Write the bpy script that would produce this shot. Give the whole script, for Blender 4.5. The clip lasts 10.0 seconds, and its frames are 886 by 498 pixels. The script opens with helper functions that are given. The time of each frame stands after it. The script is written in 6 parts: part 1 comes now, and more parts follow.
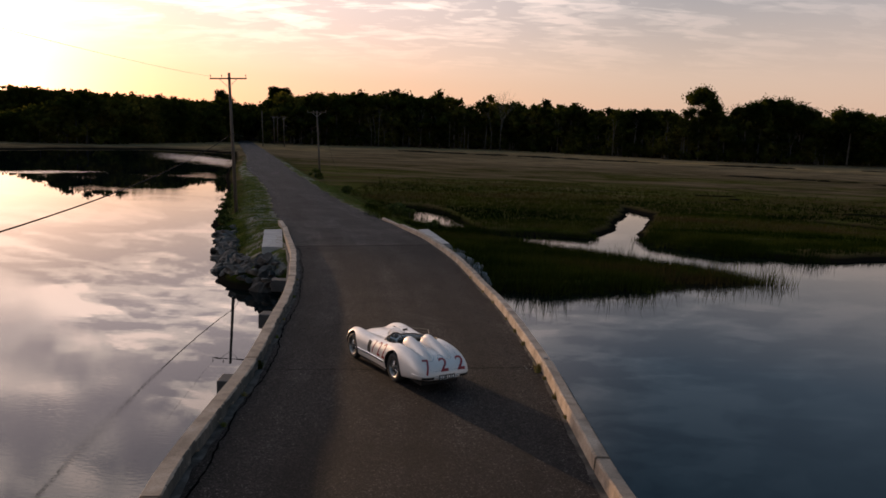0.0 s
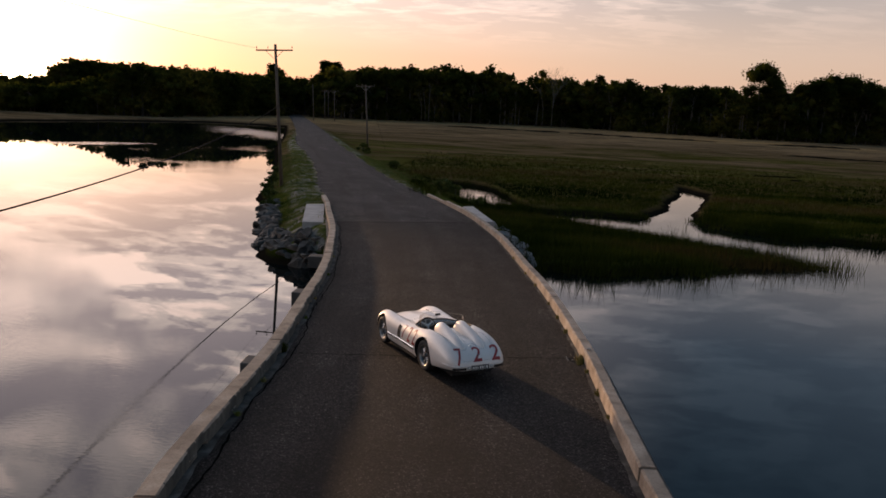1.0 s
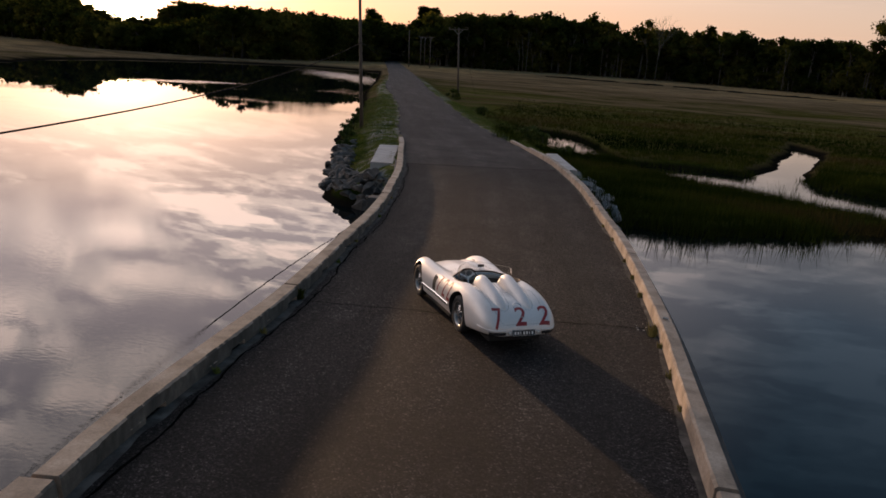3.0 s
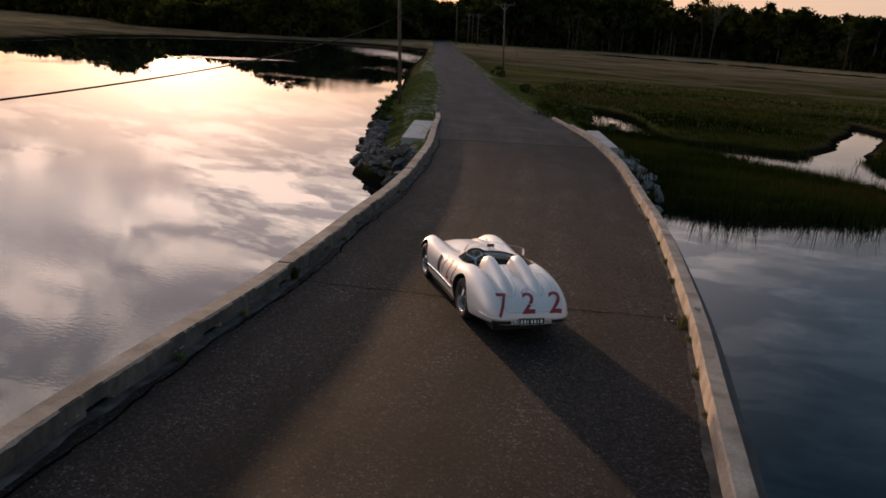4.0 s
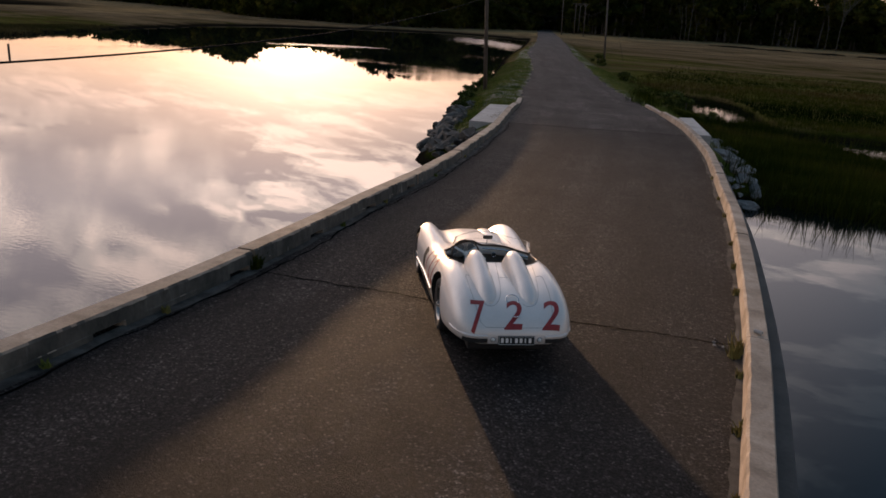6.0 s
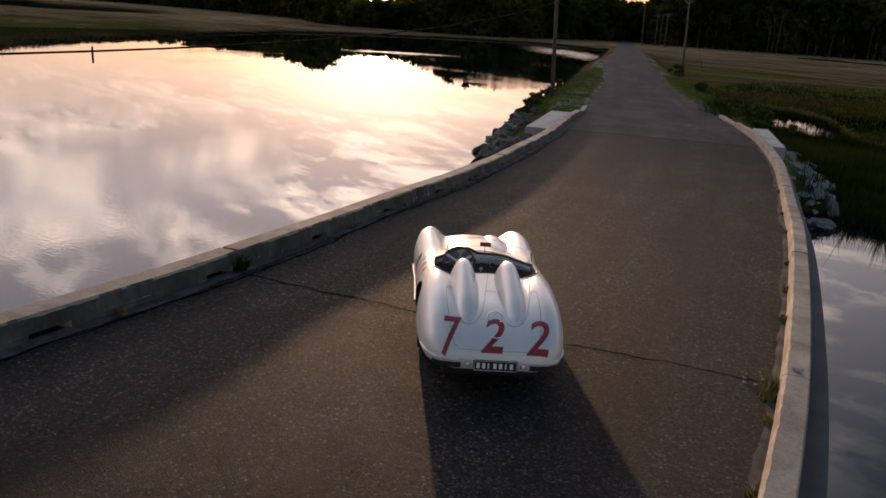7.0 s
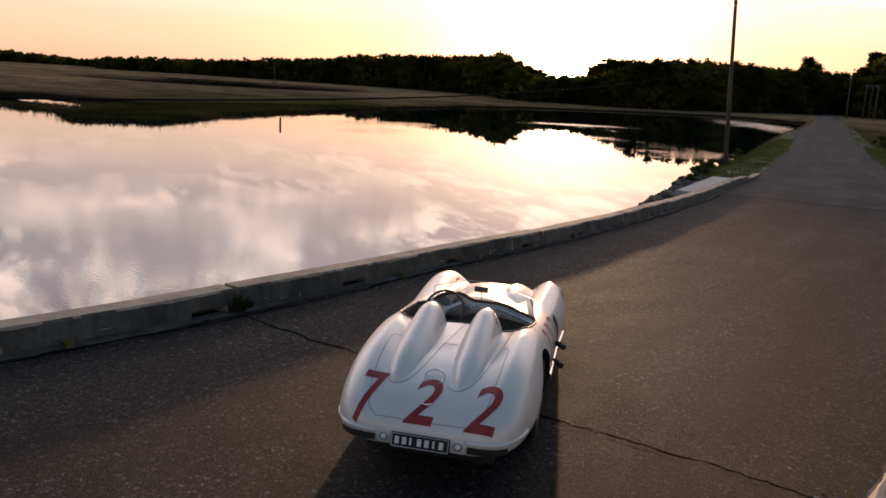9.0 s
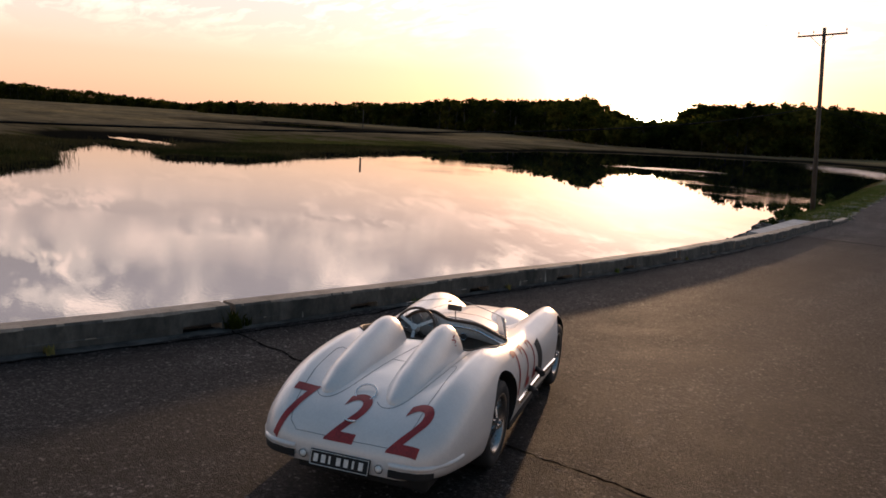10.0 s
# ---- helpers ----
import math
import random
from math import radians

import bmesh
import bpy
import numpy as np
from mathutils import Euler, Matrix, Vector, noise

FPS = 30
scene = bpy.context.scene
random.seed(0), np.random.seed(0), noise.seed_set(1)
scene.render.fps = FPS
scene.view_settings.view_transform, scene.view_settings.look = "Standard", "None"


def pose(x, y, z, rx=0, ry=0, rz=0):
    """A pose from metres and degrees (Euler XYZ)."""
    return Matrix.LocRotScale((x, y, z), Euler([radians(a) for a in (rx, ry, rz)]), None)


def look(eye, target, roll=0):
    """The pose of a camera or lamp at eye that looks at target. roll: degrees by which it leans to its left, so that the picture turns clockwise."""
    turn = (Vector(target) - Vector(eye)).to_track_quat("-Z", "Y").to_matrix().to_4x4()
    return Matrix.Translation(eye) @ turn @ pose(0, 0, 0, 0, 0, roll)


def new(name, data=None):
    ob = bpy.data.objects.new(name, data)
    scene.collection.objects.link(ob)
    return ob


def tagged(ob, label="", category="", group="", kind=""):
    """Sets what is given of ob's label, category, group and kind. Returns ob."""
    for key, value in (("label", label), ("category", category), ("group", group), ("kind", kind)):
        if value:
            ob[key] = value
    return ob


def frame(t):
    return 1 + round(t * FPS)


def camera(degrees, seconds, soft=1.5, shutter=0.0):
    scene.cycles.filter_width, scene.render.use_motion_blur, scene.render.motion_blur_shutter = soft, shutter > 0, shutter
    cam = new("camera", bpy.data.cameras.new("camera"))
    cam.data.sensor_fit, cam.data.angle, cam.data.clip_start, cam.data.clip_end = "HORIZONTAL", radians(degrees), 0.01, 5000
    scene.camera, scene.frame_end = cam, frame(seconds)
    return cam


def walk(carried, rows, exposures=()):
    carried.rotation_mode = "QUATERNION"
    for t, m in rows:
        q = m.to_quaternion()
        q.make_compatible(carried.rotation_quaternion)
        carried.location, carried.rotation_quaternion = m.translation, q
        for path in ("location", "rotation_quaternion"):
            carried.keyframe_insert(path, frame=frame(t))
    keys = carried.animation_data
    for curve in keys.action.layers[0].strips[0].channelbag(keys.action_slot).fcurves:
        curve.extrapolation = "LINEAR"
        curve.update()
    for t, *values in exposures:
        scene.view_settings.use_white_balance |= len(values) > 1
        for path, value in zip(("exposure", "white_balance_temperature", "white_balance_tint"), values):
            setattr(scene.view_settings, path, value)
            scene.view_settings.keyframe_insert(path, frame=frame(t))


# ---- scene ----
cam = camera(60.9, 10.0, soft=1.65)
PATH = [
    (0, (1.639, -17.538, 6.08), (1.577, -15.563, 5.768), 2.3),
    (0.5, (1.748, -16.838, 6.036), (1.621, -14.872, 5.691), 2.5),
    (1, (1.873, -16.169, 5.958), (1.686, -14.214, 5.579), 2.8),
    (1.5, (2.016, -15.414, 5.771), (1.769, -13.472, 5.357), 3.1),
    (2, (2.195, -14.695, 5.573), (1.891, -12.769, 5.126), 3.4),
    (2.5, (2.331, -13.862, 5.332), (1.972, -11.954, 4.851), 3.8),
    (4, (2.914, -11.551, 4.749), (2.389, -9.708, 4.176), 4.0),
    (4.5, (3.134, -10.708, 4.546), (2.551, -8.89, 3.953), 3.9),
    (5, (3.296, -9.996, 4.392), (2.657, -8.2, 3.788), 4.2),
    (5.5, (3.509, -9.177, 4.207), (2.808, -7.405, 3.6), 3.8),
    (7, (4.13, -6.801, 3.674), (3.185, -5.142, 3.078), 4.1),
    (7.5, (4.356, -6.086, 3.527), (3.307, -4.483, 2.952), 3.8),
    (8, (4.495, -5.347, 3.327), (3.347, -3.801, 2.785), 4.0),
    (8.5, (4.663, -4.765, 3.16), (3.413, -3.285, 2.666), 3.8),
    (9, (4.851, -4.2, 2.971), (3.494, -2.797, 2.534), 3.1),
    (9.5, (5.052, -3.636, 2.765), (3.6, -2.311, 2.396), 2.8),
    (10, (5.304, -3.168, 2.679), (3.778, -1.919, 2.342), 3.3),
]
walk(cam, [(t, look(eye, target, roll)) for t, eye, target, roll in PATH], [(0, 0.07), (2.0, 0.14), (5.5, 0.22), (8.0, 0.38), (10.0, 0.34)])

# ---- light ----
SUN_AZ, SUN_EL = radians(35.8), radians(1.65)
SUN_DIR = Vector((-math.sin(SUN_AZ) * math.cos(SUN_EL), math.cos(SUN_AZ) * math.cos(SUN_EL), math.sin(SUN_EL)))


class Nodes:
    """Short hand for building node trees."""

    def __init__(self, tree):
        self.t = tree

    def add(self, kind):
        return self.t.nodes.new(kind)

    def link(self, a, b):
        self.t.links.new(a, b)

    def put(self, socket, v):
        if hasattr(v, "is_output"):
            self.t.links.new(v, socket)
        else:
            socket.default_value = v

    def math(self, op, a, b=0.0, c=0.0, clamp=False):
        n = self.add("ShaderNodeMath")
        n.operation, n.use_clamp = op, clamp
        for s, v in zip(n.inputs, (a, b, c)):
            self.put(s, v)
        return n.outputs[0]

    def vmath(self, op, a, b=(0, 0, 0)):
        n = self.add("ShaderNodeVectorMath")
        n.operation = op
        self.put(n.inputs[0], a)
        self.put(n.inputs[1], b)
        return n.outputs["Value"] if op in ("DOT_PRODUCT", "LENGTH") else n.outputs[0]

    def mix(self, f, a, b, blend="MIX"):
        n = self.add("ShaderNodeMix")
        n.data_type, n.blend_type = "RGBA", blend
        self.put(n.inputs[0], f)
        self.put(n.inputs[6], a if hasattr(a, "is_output") else (*a, 1)[:4])
        self.put(n.inputs[7], b if hasattr(b, "is_output") else (*b, 1)[:4])
        return n.outputs[2]

    def ramp(self, f, stops, interp="LINEAR"):
        n = self.add("ShaderNodeValToRGB")
        n.color_ramp.interpolation = interp
        e = n.color_ramp.elements
        while len(e) < len(stops):
            e.new(0.5)
        for el, (p, c) in zip(e, stops):
            el.position = p
            el.color = (*c, 1) if isinstance(c, tuple) else (c, c, c, 1)
        self.put(n.inputs[0], f)
        return n.outputs[0]

    def noise(self, vec, scale, detail=4.0, rough=0.55, dist=0.0):
        n = self.add("ShaderNodeTexNoise")
        if vec is not None:
            self.put(n.inputs["Vector"], vec)
        n.inputs["Scale"].default_value = scale
        n.inputs["Detail"].default_value = detail
        n.inputs["Roughness"].default_value = rough
        n.inputs["Distortion"].default_value = dist
        return n.outputs[0]

    def scaled(self, vec, s):
        n = self.add("ShaderNodeMapping")
        self.put(n.inputs[0], vec)
        n.inputs["Scale"].default_value = s
        return n.outputs[0]


def build_world():
    w = bpy.data.worlds.new("dusk_sky")
    scene.world = w
    w.use_nodes = True
    t = w.node_tree
    t.nodes.clear()
    n = Nodes(t)
    d = n.add("ShaderNodeTexCoord").outputs["Generated"]
    sep = n.add("ShaderNodeSeparateXYZ")
    n.put(sep.inputs[0], d)
    z = n.math("MAXIMUM", sep.outputs[2], 0.0)
    cs = n.math("MAXIMUM", n.vmath("DOT_PRODUCT", d, tuple(SUN_DIR)), 0.0)
    side = n.math("MULTIPLY_ADD", n.vmath("DOT_PRODUCT", d, (-math.sin(radians(55)), math.cos(radians(55)), 0)), 0.5, 0.5)
    west = n.ramp(z, [(0.0, (0.93, 0.50, 0.345)), (0.06, (0.88, 0.55, 0.435)), (0.13, (1.16, 0.86, 0.79)), (0.18, (1.52, 1.20, 1.10)), (0.24, (2.36, 1.93, 1.78)), (0.45, (2.22, 1.92, 1.86)), (0.7, (0.84, 0.80, 0.88)), (1.0, (0.38, 0.41, 0.53))])
    east = n.ramp(z, [(0.0, (0.70, 0.46, 0.36)), (0.08, (0.66, 0.48, 0.42)), (0.17, (0.48, 0.43, 0.45)), (0.28, (0.20, 0.28, 0.40)), (0.5, (0.07, 0.17, 0.29)), (1.0, (0.05, 0.11, 0.20))])
    base = n.mix(n.ramp(side, [(0.65, 0.0), (0.92, 1.0)], "EASE"), east, west)
    # clouds on a flat layer overhead
    zc = n.math("ADD", z, 0.16)
    comb = n.add("ShaderNodeCombineXYZ")
    n.put(comb.inputs[0], n.math("DIVIDE", sep.outputs[0], zc))
    n.put(comb.inputs[1], n.math("DIVIDE", sep.outputs[1], zc))
    big = n.noise(n.scaled(comb.outputs[0], (1.0, 1.5, 1)), 2.7, 6, 0.52, 0.7)
    fine = n.noise(n.scaled(comb.outputs[0], (0.8, 1.9, 1)), 5.6, 7, 0.60, 0.9)
    cl = n.math("ADD", n.math("MULTIPLY", big, 0.58), n.math("MULTIPLY", fine, 0.42))
    grey = n.ramp(cl, [(0.47, 0.0), (0.53, 1.0)], "EASE")
    bright = n.ramp(cl, [(0.41, 1.0), (0.465, 0.0)], "EASE")
    fade = n.math("MULTIPLY", n.ramp(z, [(0.07, 0.0), (0.19, 1.0)]), n.ramp(side, [(0.5, 0.07), (0.88, 1.0)]))
    base = n.mix(n.math("MULTIPLY", n.math("MULTIPLY", grey, fade), 0.82), base, n.mix(1.0, base, (0.42, 0.44, 0.54), "MULTIPLY"))
    base = n.mix(n.math("MULTIPLY", n.math("MULTIPLY", bright, fade), 0.80), base, n.mix(1.0, base, (1.75, 1.6, 1.5), "MULTIPLY"))
    # scattered light round the low sun
    g1 = n.math("MULTIPLY", n.math("POWER", cs, 14.0), 0.28)
    g2 = n.math("MULTIPLY", n.math("POWER", cs, 120.0), 1.8)
    g3 = n.math("MULTIPLY", n.math("POWER", cs, 2500.0), 34.0)
    for g, c in ((g1, (1.0, 0.68, 0.56)), (g2, (1.0, 0.74, 0.60)), (g3, (1.0, 0.80, 0.45))):
        m = n.add("ShaderNodeVectorMath")
        m.operation = "SCALE"
        m.inputs[0].default_value = c
        n.put(m.inputs["Scale"], g)
        base = n.vmath("ADD", base, m.outputs[0])
    sky = n.add("ShaderNodeTexSky")
    sky.sky_type, sky.sun_disc, sky.sun_elevation, sky.sun_rotation = "NISHITA", False, SUN_EL, -SUN_AZ
    b1, b2, add, out = n.add("ShaderNodeBackground"), n.add("ShaderNodeBackground"), n.add("ShaderNodeAddShader"), n.add("ShaderNodeOutputWorld")
    n.link(base, b1.inputs[0])
    b1.inputs[1].default_value = SKY
    n.link(sky.outputs[0], b2.inputs[0])
    b2.inputs[1].default_value = 0.05
    n.link(b1.outputs[0], add.inputs[0])
    n.link(b2.outputs[0], add.inputs[1])
    n.link(add.outputs[0], out.inputs[0])


SKY = 0.85
build_world()
sun = new("sun", bpy.data.lights.new("sun", "SUN"))
sun.data.energy, sun.data.angle, sun.data.color = 2.7, radians(1.0), (1.0, 0.61, 0.35)
sun.matrix_world = look(Vector((0, 0, 60)) + SUN_DIR * 50, (0, 0, 60))


WATER_Z, MARSH_Z = -3.0, -2.5


# ---- materials ----
def material(name, colours, scale=3.0, rough=0.8, fine=40.0, bump=0.3, bump_dist=0.01, metal=0.0, spread=(0.35, 0.65), coat=0.0, fine_mix=0.25, spec=0.5, rough_var=0.1, stretch=(1, 1, 1), vary=0.0, island=0.0):
    m = bpy.data.materials.new(name)
    m.use_nodes = True
    n = Nodes(m.node_tree)
    b = m.node_tree.nodes["Principled BSDF"]
    co = n.scaled(n.add("ShaderNodeTexCoord").outputs["Object"], stretch)
    large = n.noise(co, scale, 5, 0.6, 0.3)
    small = n.noise(co, fine, 4, 0.65)
    k = len(colours) - 1
    col = n.ramp(large, [(spread[0] + (spread[1] - spread[0]) * i / max(k, 1), c) for i, c in enumerate(colours)])
    col = n.mix(fine_mix, col, n.mix(1.0, col, n.ramp(small, [(0.3, 0.25), (0.7, 1.9)]), "MULTIPLY"))
    if vary:
        r = n.add("ShaderNodeObjectInfo").outputs["Random"]
        col = n.mix(1.0, col, n.ramp(r, [(0, 1 - vary), (1, 1 + vary)]), "MULTIPLY")
    if island:
        r = n.add("ShaderNodeNewGeometry").outputs["Random Per Island"]
        col = n.mix(1.0, col, n.ramp(r, [(0, (1 - island, 1 - island * 0.8, 1 - island)), (1, (1 + island, 1 + island * 0.8, 1 + island * 0.4))]), "MULTIPLY")
    n.link(col, b.inputs["Base Color"])
    n.put(b.inputs["Roughness"], n.math("MULTIPLY_ADD", small, rough_var * 2, rough - rough_var, clamp=True))
    b.inputs["Metallic"].default_value = metal
    b.inputs["Coat Weight"].default_value = coat
    b.inputs["Specular IOR Level"].default_value = spec
    if bump:
        bn = n.add("ShaderNodeBump")
        bn.inputs["Strength"].default_value = bump
        bn.inputs["Distance"].default_value = bump_dist
        n.put(bn.inputs["Height"], n.math("ADD", n.math("MULTIPLY", small, 0.6), large))
        n.link(bn.outputs[0], b.inputs["Normal"])
    return m


def asphalt_material():
    m = bpy.data.materials.new("asphalt")
    m.use_nodes = True
    n = Nodes(m.node_tree)
    b = m.node_tree.nodes["Principled BSDF"]
    co = n.add("ShaderNodeTexCoord").outputs["Object"]
    big = n.noise(co, 0.35, 5, 0.6, 0.5)
    mid = n.noise(co, 2.2, 5, 0.6)
    vor = n.add("ShaderNodeTexVoronoi")
    n.put(vor.inputs["Vector"], co)
    vor.inputs["Scale"].default_value = 48
    chip = n.add("ShaderNodeSeparateColor")
    n.put(chip.inputs[0], vor.outputs["Color"])
    col = n.ramp(big, [(0.35, (0.0118, 0.0107, 0.0106)), (0.65, (0.0212, 0.0188, 0.0183))])
    col = n.mix(0.5, col, n.mix(1.0, col, n.ramp(mid, [(0.3, 0.6), (0.7, 1.45)]), "MULTIPLY"))
    col = n.mix(1.0, col, n.ramp(chip.outputs[0], [(0.0, 0.10), (0.5, 0.65), (0.8, 1.35), (0.93, 2.2), (1.0, 5.5)]), "MULTIPLY")
    col = n.mix(0.8, col, n.mix(1.0, col, n.ramp(n.noise(co, 14, 4, 0.75), [(0.36, 0.15), (0.64, 2.2)]), "MULTIPLY"))
    # wheel tracks and old streaks run along the lane; the causeway past the joint is older and paler
    lane = n.add("ShaderNodeTexCoord").outputs["UV"]
    streak = n.noise(n.scaled(lane, (1.0, 0.045, 1)), 1.0, 5, 0.6, 0.2)
    col = n.mix(0.75, col, n.mix(1.0, col, n.ramp(streak, [(0.34, 0.45), (0.5, 1.0), (0.66, 1.6)]), "MULTIPLY"))
    blot = n.noise(n.scaled(lane, (1, 0.5, 1)), 0.55, 6, 0.7, 0.8)
    col = n.mix(0.7, col, n.mix(1.0, col, n.ramp(blot, [(0.38, 0.5), (0.5, 1.0), (0.64, 1.5)]), "MULTIPLY"))
    past = n.math("SUBTRACT", n.vmath("DOT_PRODUCT", co, (-0.323, 0.946, 0)), 26.5)
    col = n.mix(n.ramp(past, [(0.0, 0.0), (0.02, 1.0)]), col, n.mix(1.0, col, (2.0, 2.03, 2.08), "MULTIPLY"))
    n.link(col, b.inputs["Base Color"])
    n.put(b.inputs["Roughness"], n.math("MULTIPLY_ADD", mid, 0.2, 0.72))
    b.inputs["Specular IOR Level"].default_value = 0.17
    bn = n.add("ShaderNodeBump")
    bn.inputs["Strength"].default_value = 1.0
    bn.inputs["Distance"].default_value = 0.05
    n.put(bn.inputs["Height"], n.math("ADD", n.math("MULTIPLY", chip.outputs[0], 0.6), n.math("MULTIPLY", n.noise(co, 90, 3), 0.6)))
    n.link(bn.outputs[0], b.inputs["Normal"])
    return m


def water_material():
    m = bpy.data.materials.new("still_water")
    m.use_nodes = True
    n = Nodes(m.node_tree)
    b = m.node_tree.nodes["Principled BSDF"]
    b.inputs["Base Color"].default_value = (0.003, 0.006, 0.007, 1)
    b.inputs["Roughness"].default_value = 0.015
    b.inputs["IOR"].default_value = 1.333
    co = n.add("ShaderNodeTexCoord").outputs["Object"]
    swell = n.noise(n.scaled(co, (0.9, 1.6, 1)), 0.9, 3, 0.5)
    patch = n.ramp(n.noise(co, 0.035, 3, 0.6), [(0.53, 0.0), (0.68, 1.0)])
    ripple = n.noise(n.scaled(co, (1.0, 2.4, 1)), 4.0, 3, 0.5)
    wind = None
    for cx, cy, turn, rx, ry in ((-65, 163, 127, 36, 10), (-66, 100, 45, 10, 3.2)):
        mp = n.add("ShaderNodeMapping")
        mp.vector_type = "TEXTURE"
        n.put(mp.inputs[0], co)
        mp.inputs["Location"].default_value = (cx, cy, WATER_Z)
        mp.inputs["Rotation"].default_value = (0, 0, radians(turn))
        mp.inputs["Scale"].default_value = (rx, ry, 1)
        edge = n.math("MULTIPLY_ADD", n.noise(n.scaled(co, (0.5, 1.2, 1)), 0.4, 4), 1.6, -0.8)
        e = n.ramp(n.math("ADD", n.vmath("LENGTH", mp.outputs[0]), edge), [(0.35, 1.0), (1.0, 0.0)])
        wind = e if wind is None else n.math("MAXIMUM", wind, e)
    n.put(b.inputs["Roughness"], n.math("MULTIPLY_ADD", wind, 0.16, 0.005))
    h = n.math("ADD", n.math("MULTIPLY", swell, 0.0008), n.math("MULTIPLY", n.math("MULTIPLY", ripple, n.math("MULTIPLY_ADD", wind, 5.0, patch)), 0.005))
    bn = n.add("ShaderNodeBump")
    bn.inputs["Strength"].default_value = 1.0
    bn.inputs["Distance"].default_value = 1.0
    n.put(bn.inputs["Height"], h)
    n.link(bn.outputs[0], b.inputs["Normal"])
    return m


def glass_material():
    m = bpy.data.materials.new("clear_screen")
    m.use_nodes = True
    n = Nodes(m.node_tree)
    t = m.node_tree
    t.nodes.remove(t.nodes["Principled BSDF"])
    tr, gl, mx = n.add("ShaderNodeBsdfTransparent"), n.add("ShaderNodeBsdfGlossy"), n.add("ShaderNodeMixShader")
    tr.inputs[0].default_value = (0.98, 0.98, 0.975, 1)
    gl.inputs["Roughness"].default_value = 0.03
    fr = n.add("ShaderNodeFresnel")
    fr.inputs[0].default_value = 1.12
    n.link(fr.outputs[0], mx.inputs[0])
    n.link(tr.outputs[0], mx.inputs[1])
    n.link(gl.outputs[0], mx.inputs[2])
    # slight pale diffuse share imitates sun glow in the screen
    glow_veil, mx2 = n.add("ShaderNodeBsdfDiffuse"), n.add("ShaderNodeMixShader")
    glow_veil.inputs[0].default_value = (0.6, 0.58, 0.55, 1)
    mx2.inputs[0].default_value = 0.008
    n.link(mx.outputs[0], mx2.inputs[1])
    n.link(glow_veil.outputs[0], mx2.inputs[2])
    n.link(mx2.outputs[0], t.nodes["Material Output"].inputs[0])
    return m


ASPHALT = asphalt_material()
WATER = water_material()
GLASS = glass_material()
CONCRETE = material("weathered_concrete", [(0.20, 0.150, 0.108), (0.31, 0.238, 0.176), (0.40, 0.315, 0.24)], 1.6, 0.85, 30, 0.35, 0.01, vary=0.12)
# algae stain, with the west face's shade painted into the low tones
STAINED_SHADED = material("stained_shaded_concrete", [(0.045, 0.042, 0.034), (0.095, 0.083, 0.067), (0.165, 0.142, 0.115)], 1.8, 0.9, 14, 0.4, 0.01, stretch=(1.2, 1.2, 0.7), vary=0.06, spread=(0.36, 0.7))
def add_lime_runs(m):
    """Thin pale runs of lime down a stained wall."""
    n = Nodes(m.node_tree)
    b = m.node_tree.nodes["Principled BSDF"]
    old = b.inputs["Base Color"].links[0].from_socket
    co = n.add("ShaderNodeTexCoord").outputs["Object"]
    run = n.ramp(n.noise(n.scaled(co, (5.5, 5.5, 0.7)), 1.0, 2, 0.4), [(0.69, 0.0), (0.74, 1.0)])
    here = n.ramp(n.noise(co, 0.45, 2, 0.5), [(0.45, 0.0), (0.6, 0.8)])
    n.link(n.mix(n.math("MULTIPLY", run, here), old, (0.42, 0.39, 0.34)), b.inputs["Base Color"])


add_lime_runs(STAINED_SHADED)
PALE_CONCRETE = material("pale_concrete", [(0.30, 0.275, 0.25), (0.42, 0.39, 0.36)], 1.2, 0.8, 25, 0.25, 0.01)
# concrete with the shade of the deck's side put into its dark colour
SLAB = material("shaded_concrete", [(0.045, 0.042, 0.038), (0.085, 0.078, 0.07)], 1.0, 0.85, 20, 0.3, 0.01)
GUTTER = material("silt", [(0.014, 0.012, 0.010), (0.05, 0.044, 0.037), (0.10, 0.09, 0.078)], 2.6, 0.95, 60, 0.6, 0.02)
CRACK = material("tar_crack", [(0.003, 0.003, 0.003), (0.006, 0.0055, 0.005)], 5, 0.95, 50, 0, spec=0.0, rough_var=0.02)
ROCK = material("riprap_rock", [(0.034, 0.030, 0.025), (0.088, 0.079, 0.068), (0.19, 0.17, 0.148)], 0.9, 0.9, 7, 0.7, 0.05, vary=0.4)
PALE_ROCK = material("pale_riprap", [(0.12, 0.112, 0.104), (0.30, 0.28, 0.26)], 0.9, 0.85, 9, 0.6, 0.04, vary=0.2)
POLE_WOOD = material("weathered_pole_wood", [(0.07, 0.055, 0.042), (0.14, 0.11, 0.085)], 1.5, 0.9, 30, 0.5, 0.01, stretch=(4, 4, 0.4))
CABLE = material("black_cable", [(0.006, 0.006, 0.006), (0.012, 0.012, 0.012)], 3, 0.9, 40, 0, spec=0.05)
CERAMIC = material("insulator_glaze", [(0.10, 0.08, 0.07), (0.16, 0.13, 0.11)], 3, 0.3, 40, 0)
STEEL = material("galvanised_steel", [(0.35, 0.35, 0.35), (0.5, 0.5, 0.5)], 6, 0.45, 60, 0.1, 0.002, metal=0.9)
LEAF = material("woodland_leaf", [(0.009, 0.015, 0.004), (0.030, 0.037, 0.009), (0.074, 0.071, 0.019)], 0.06, 0.9, 0.5, 0, island=0.35, spec=0.0)


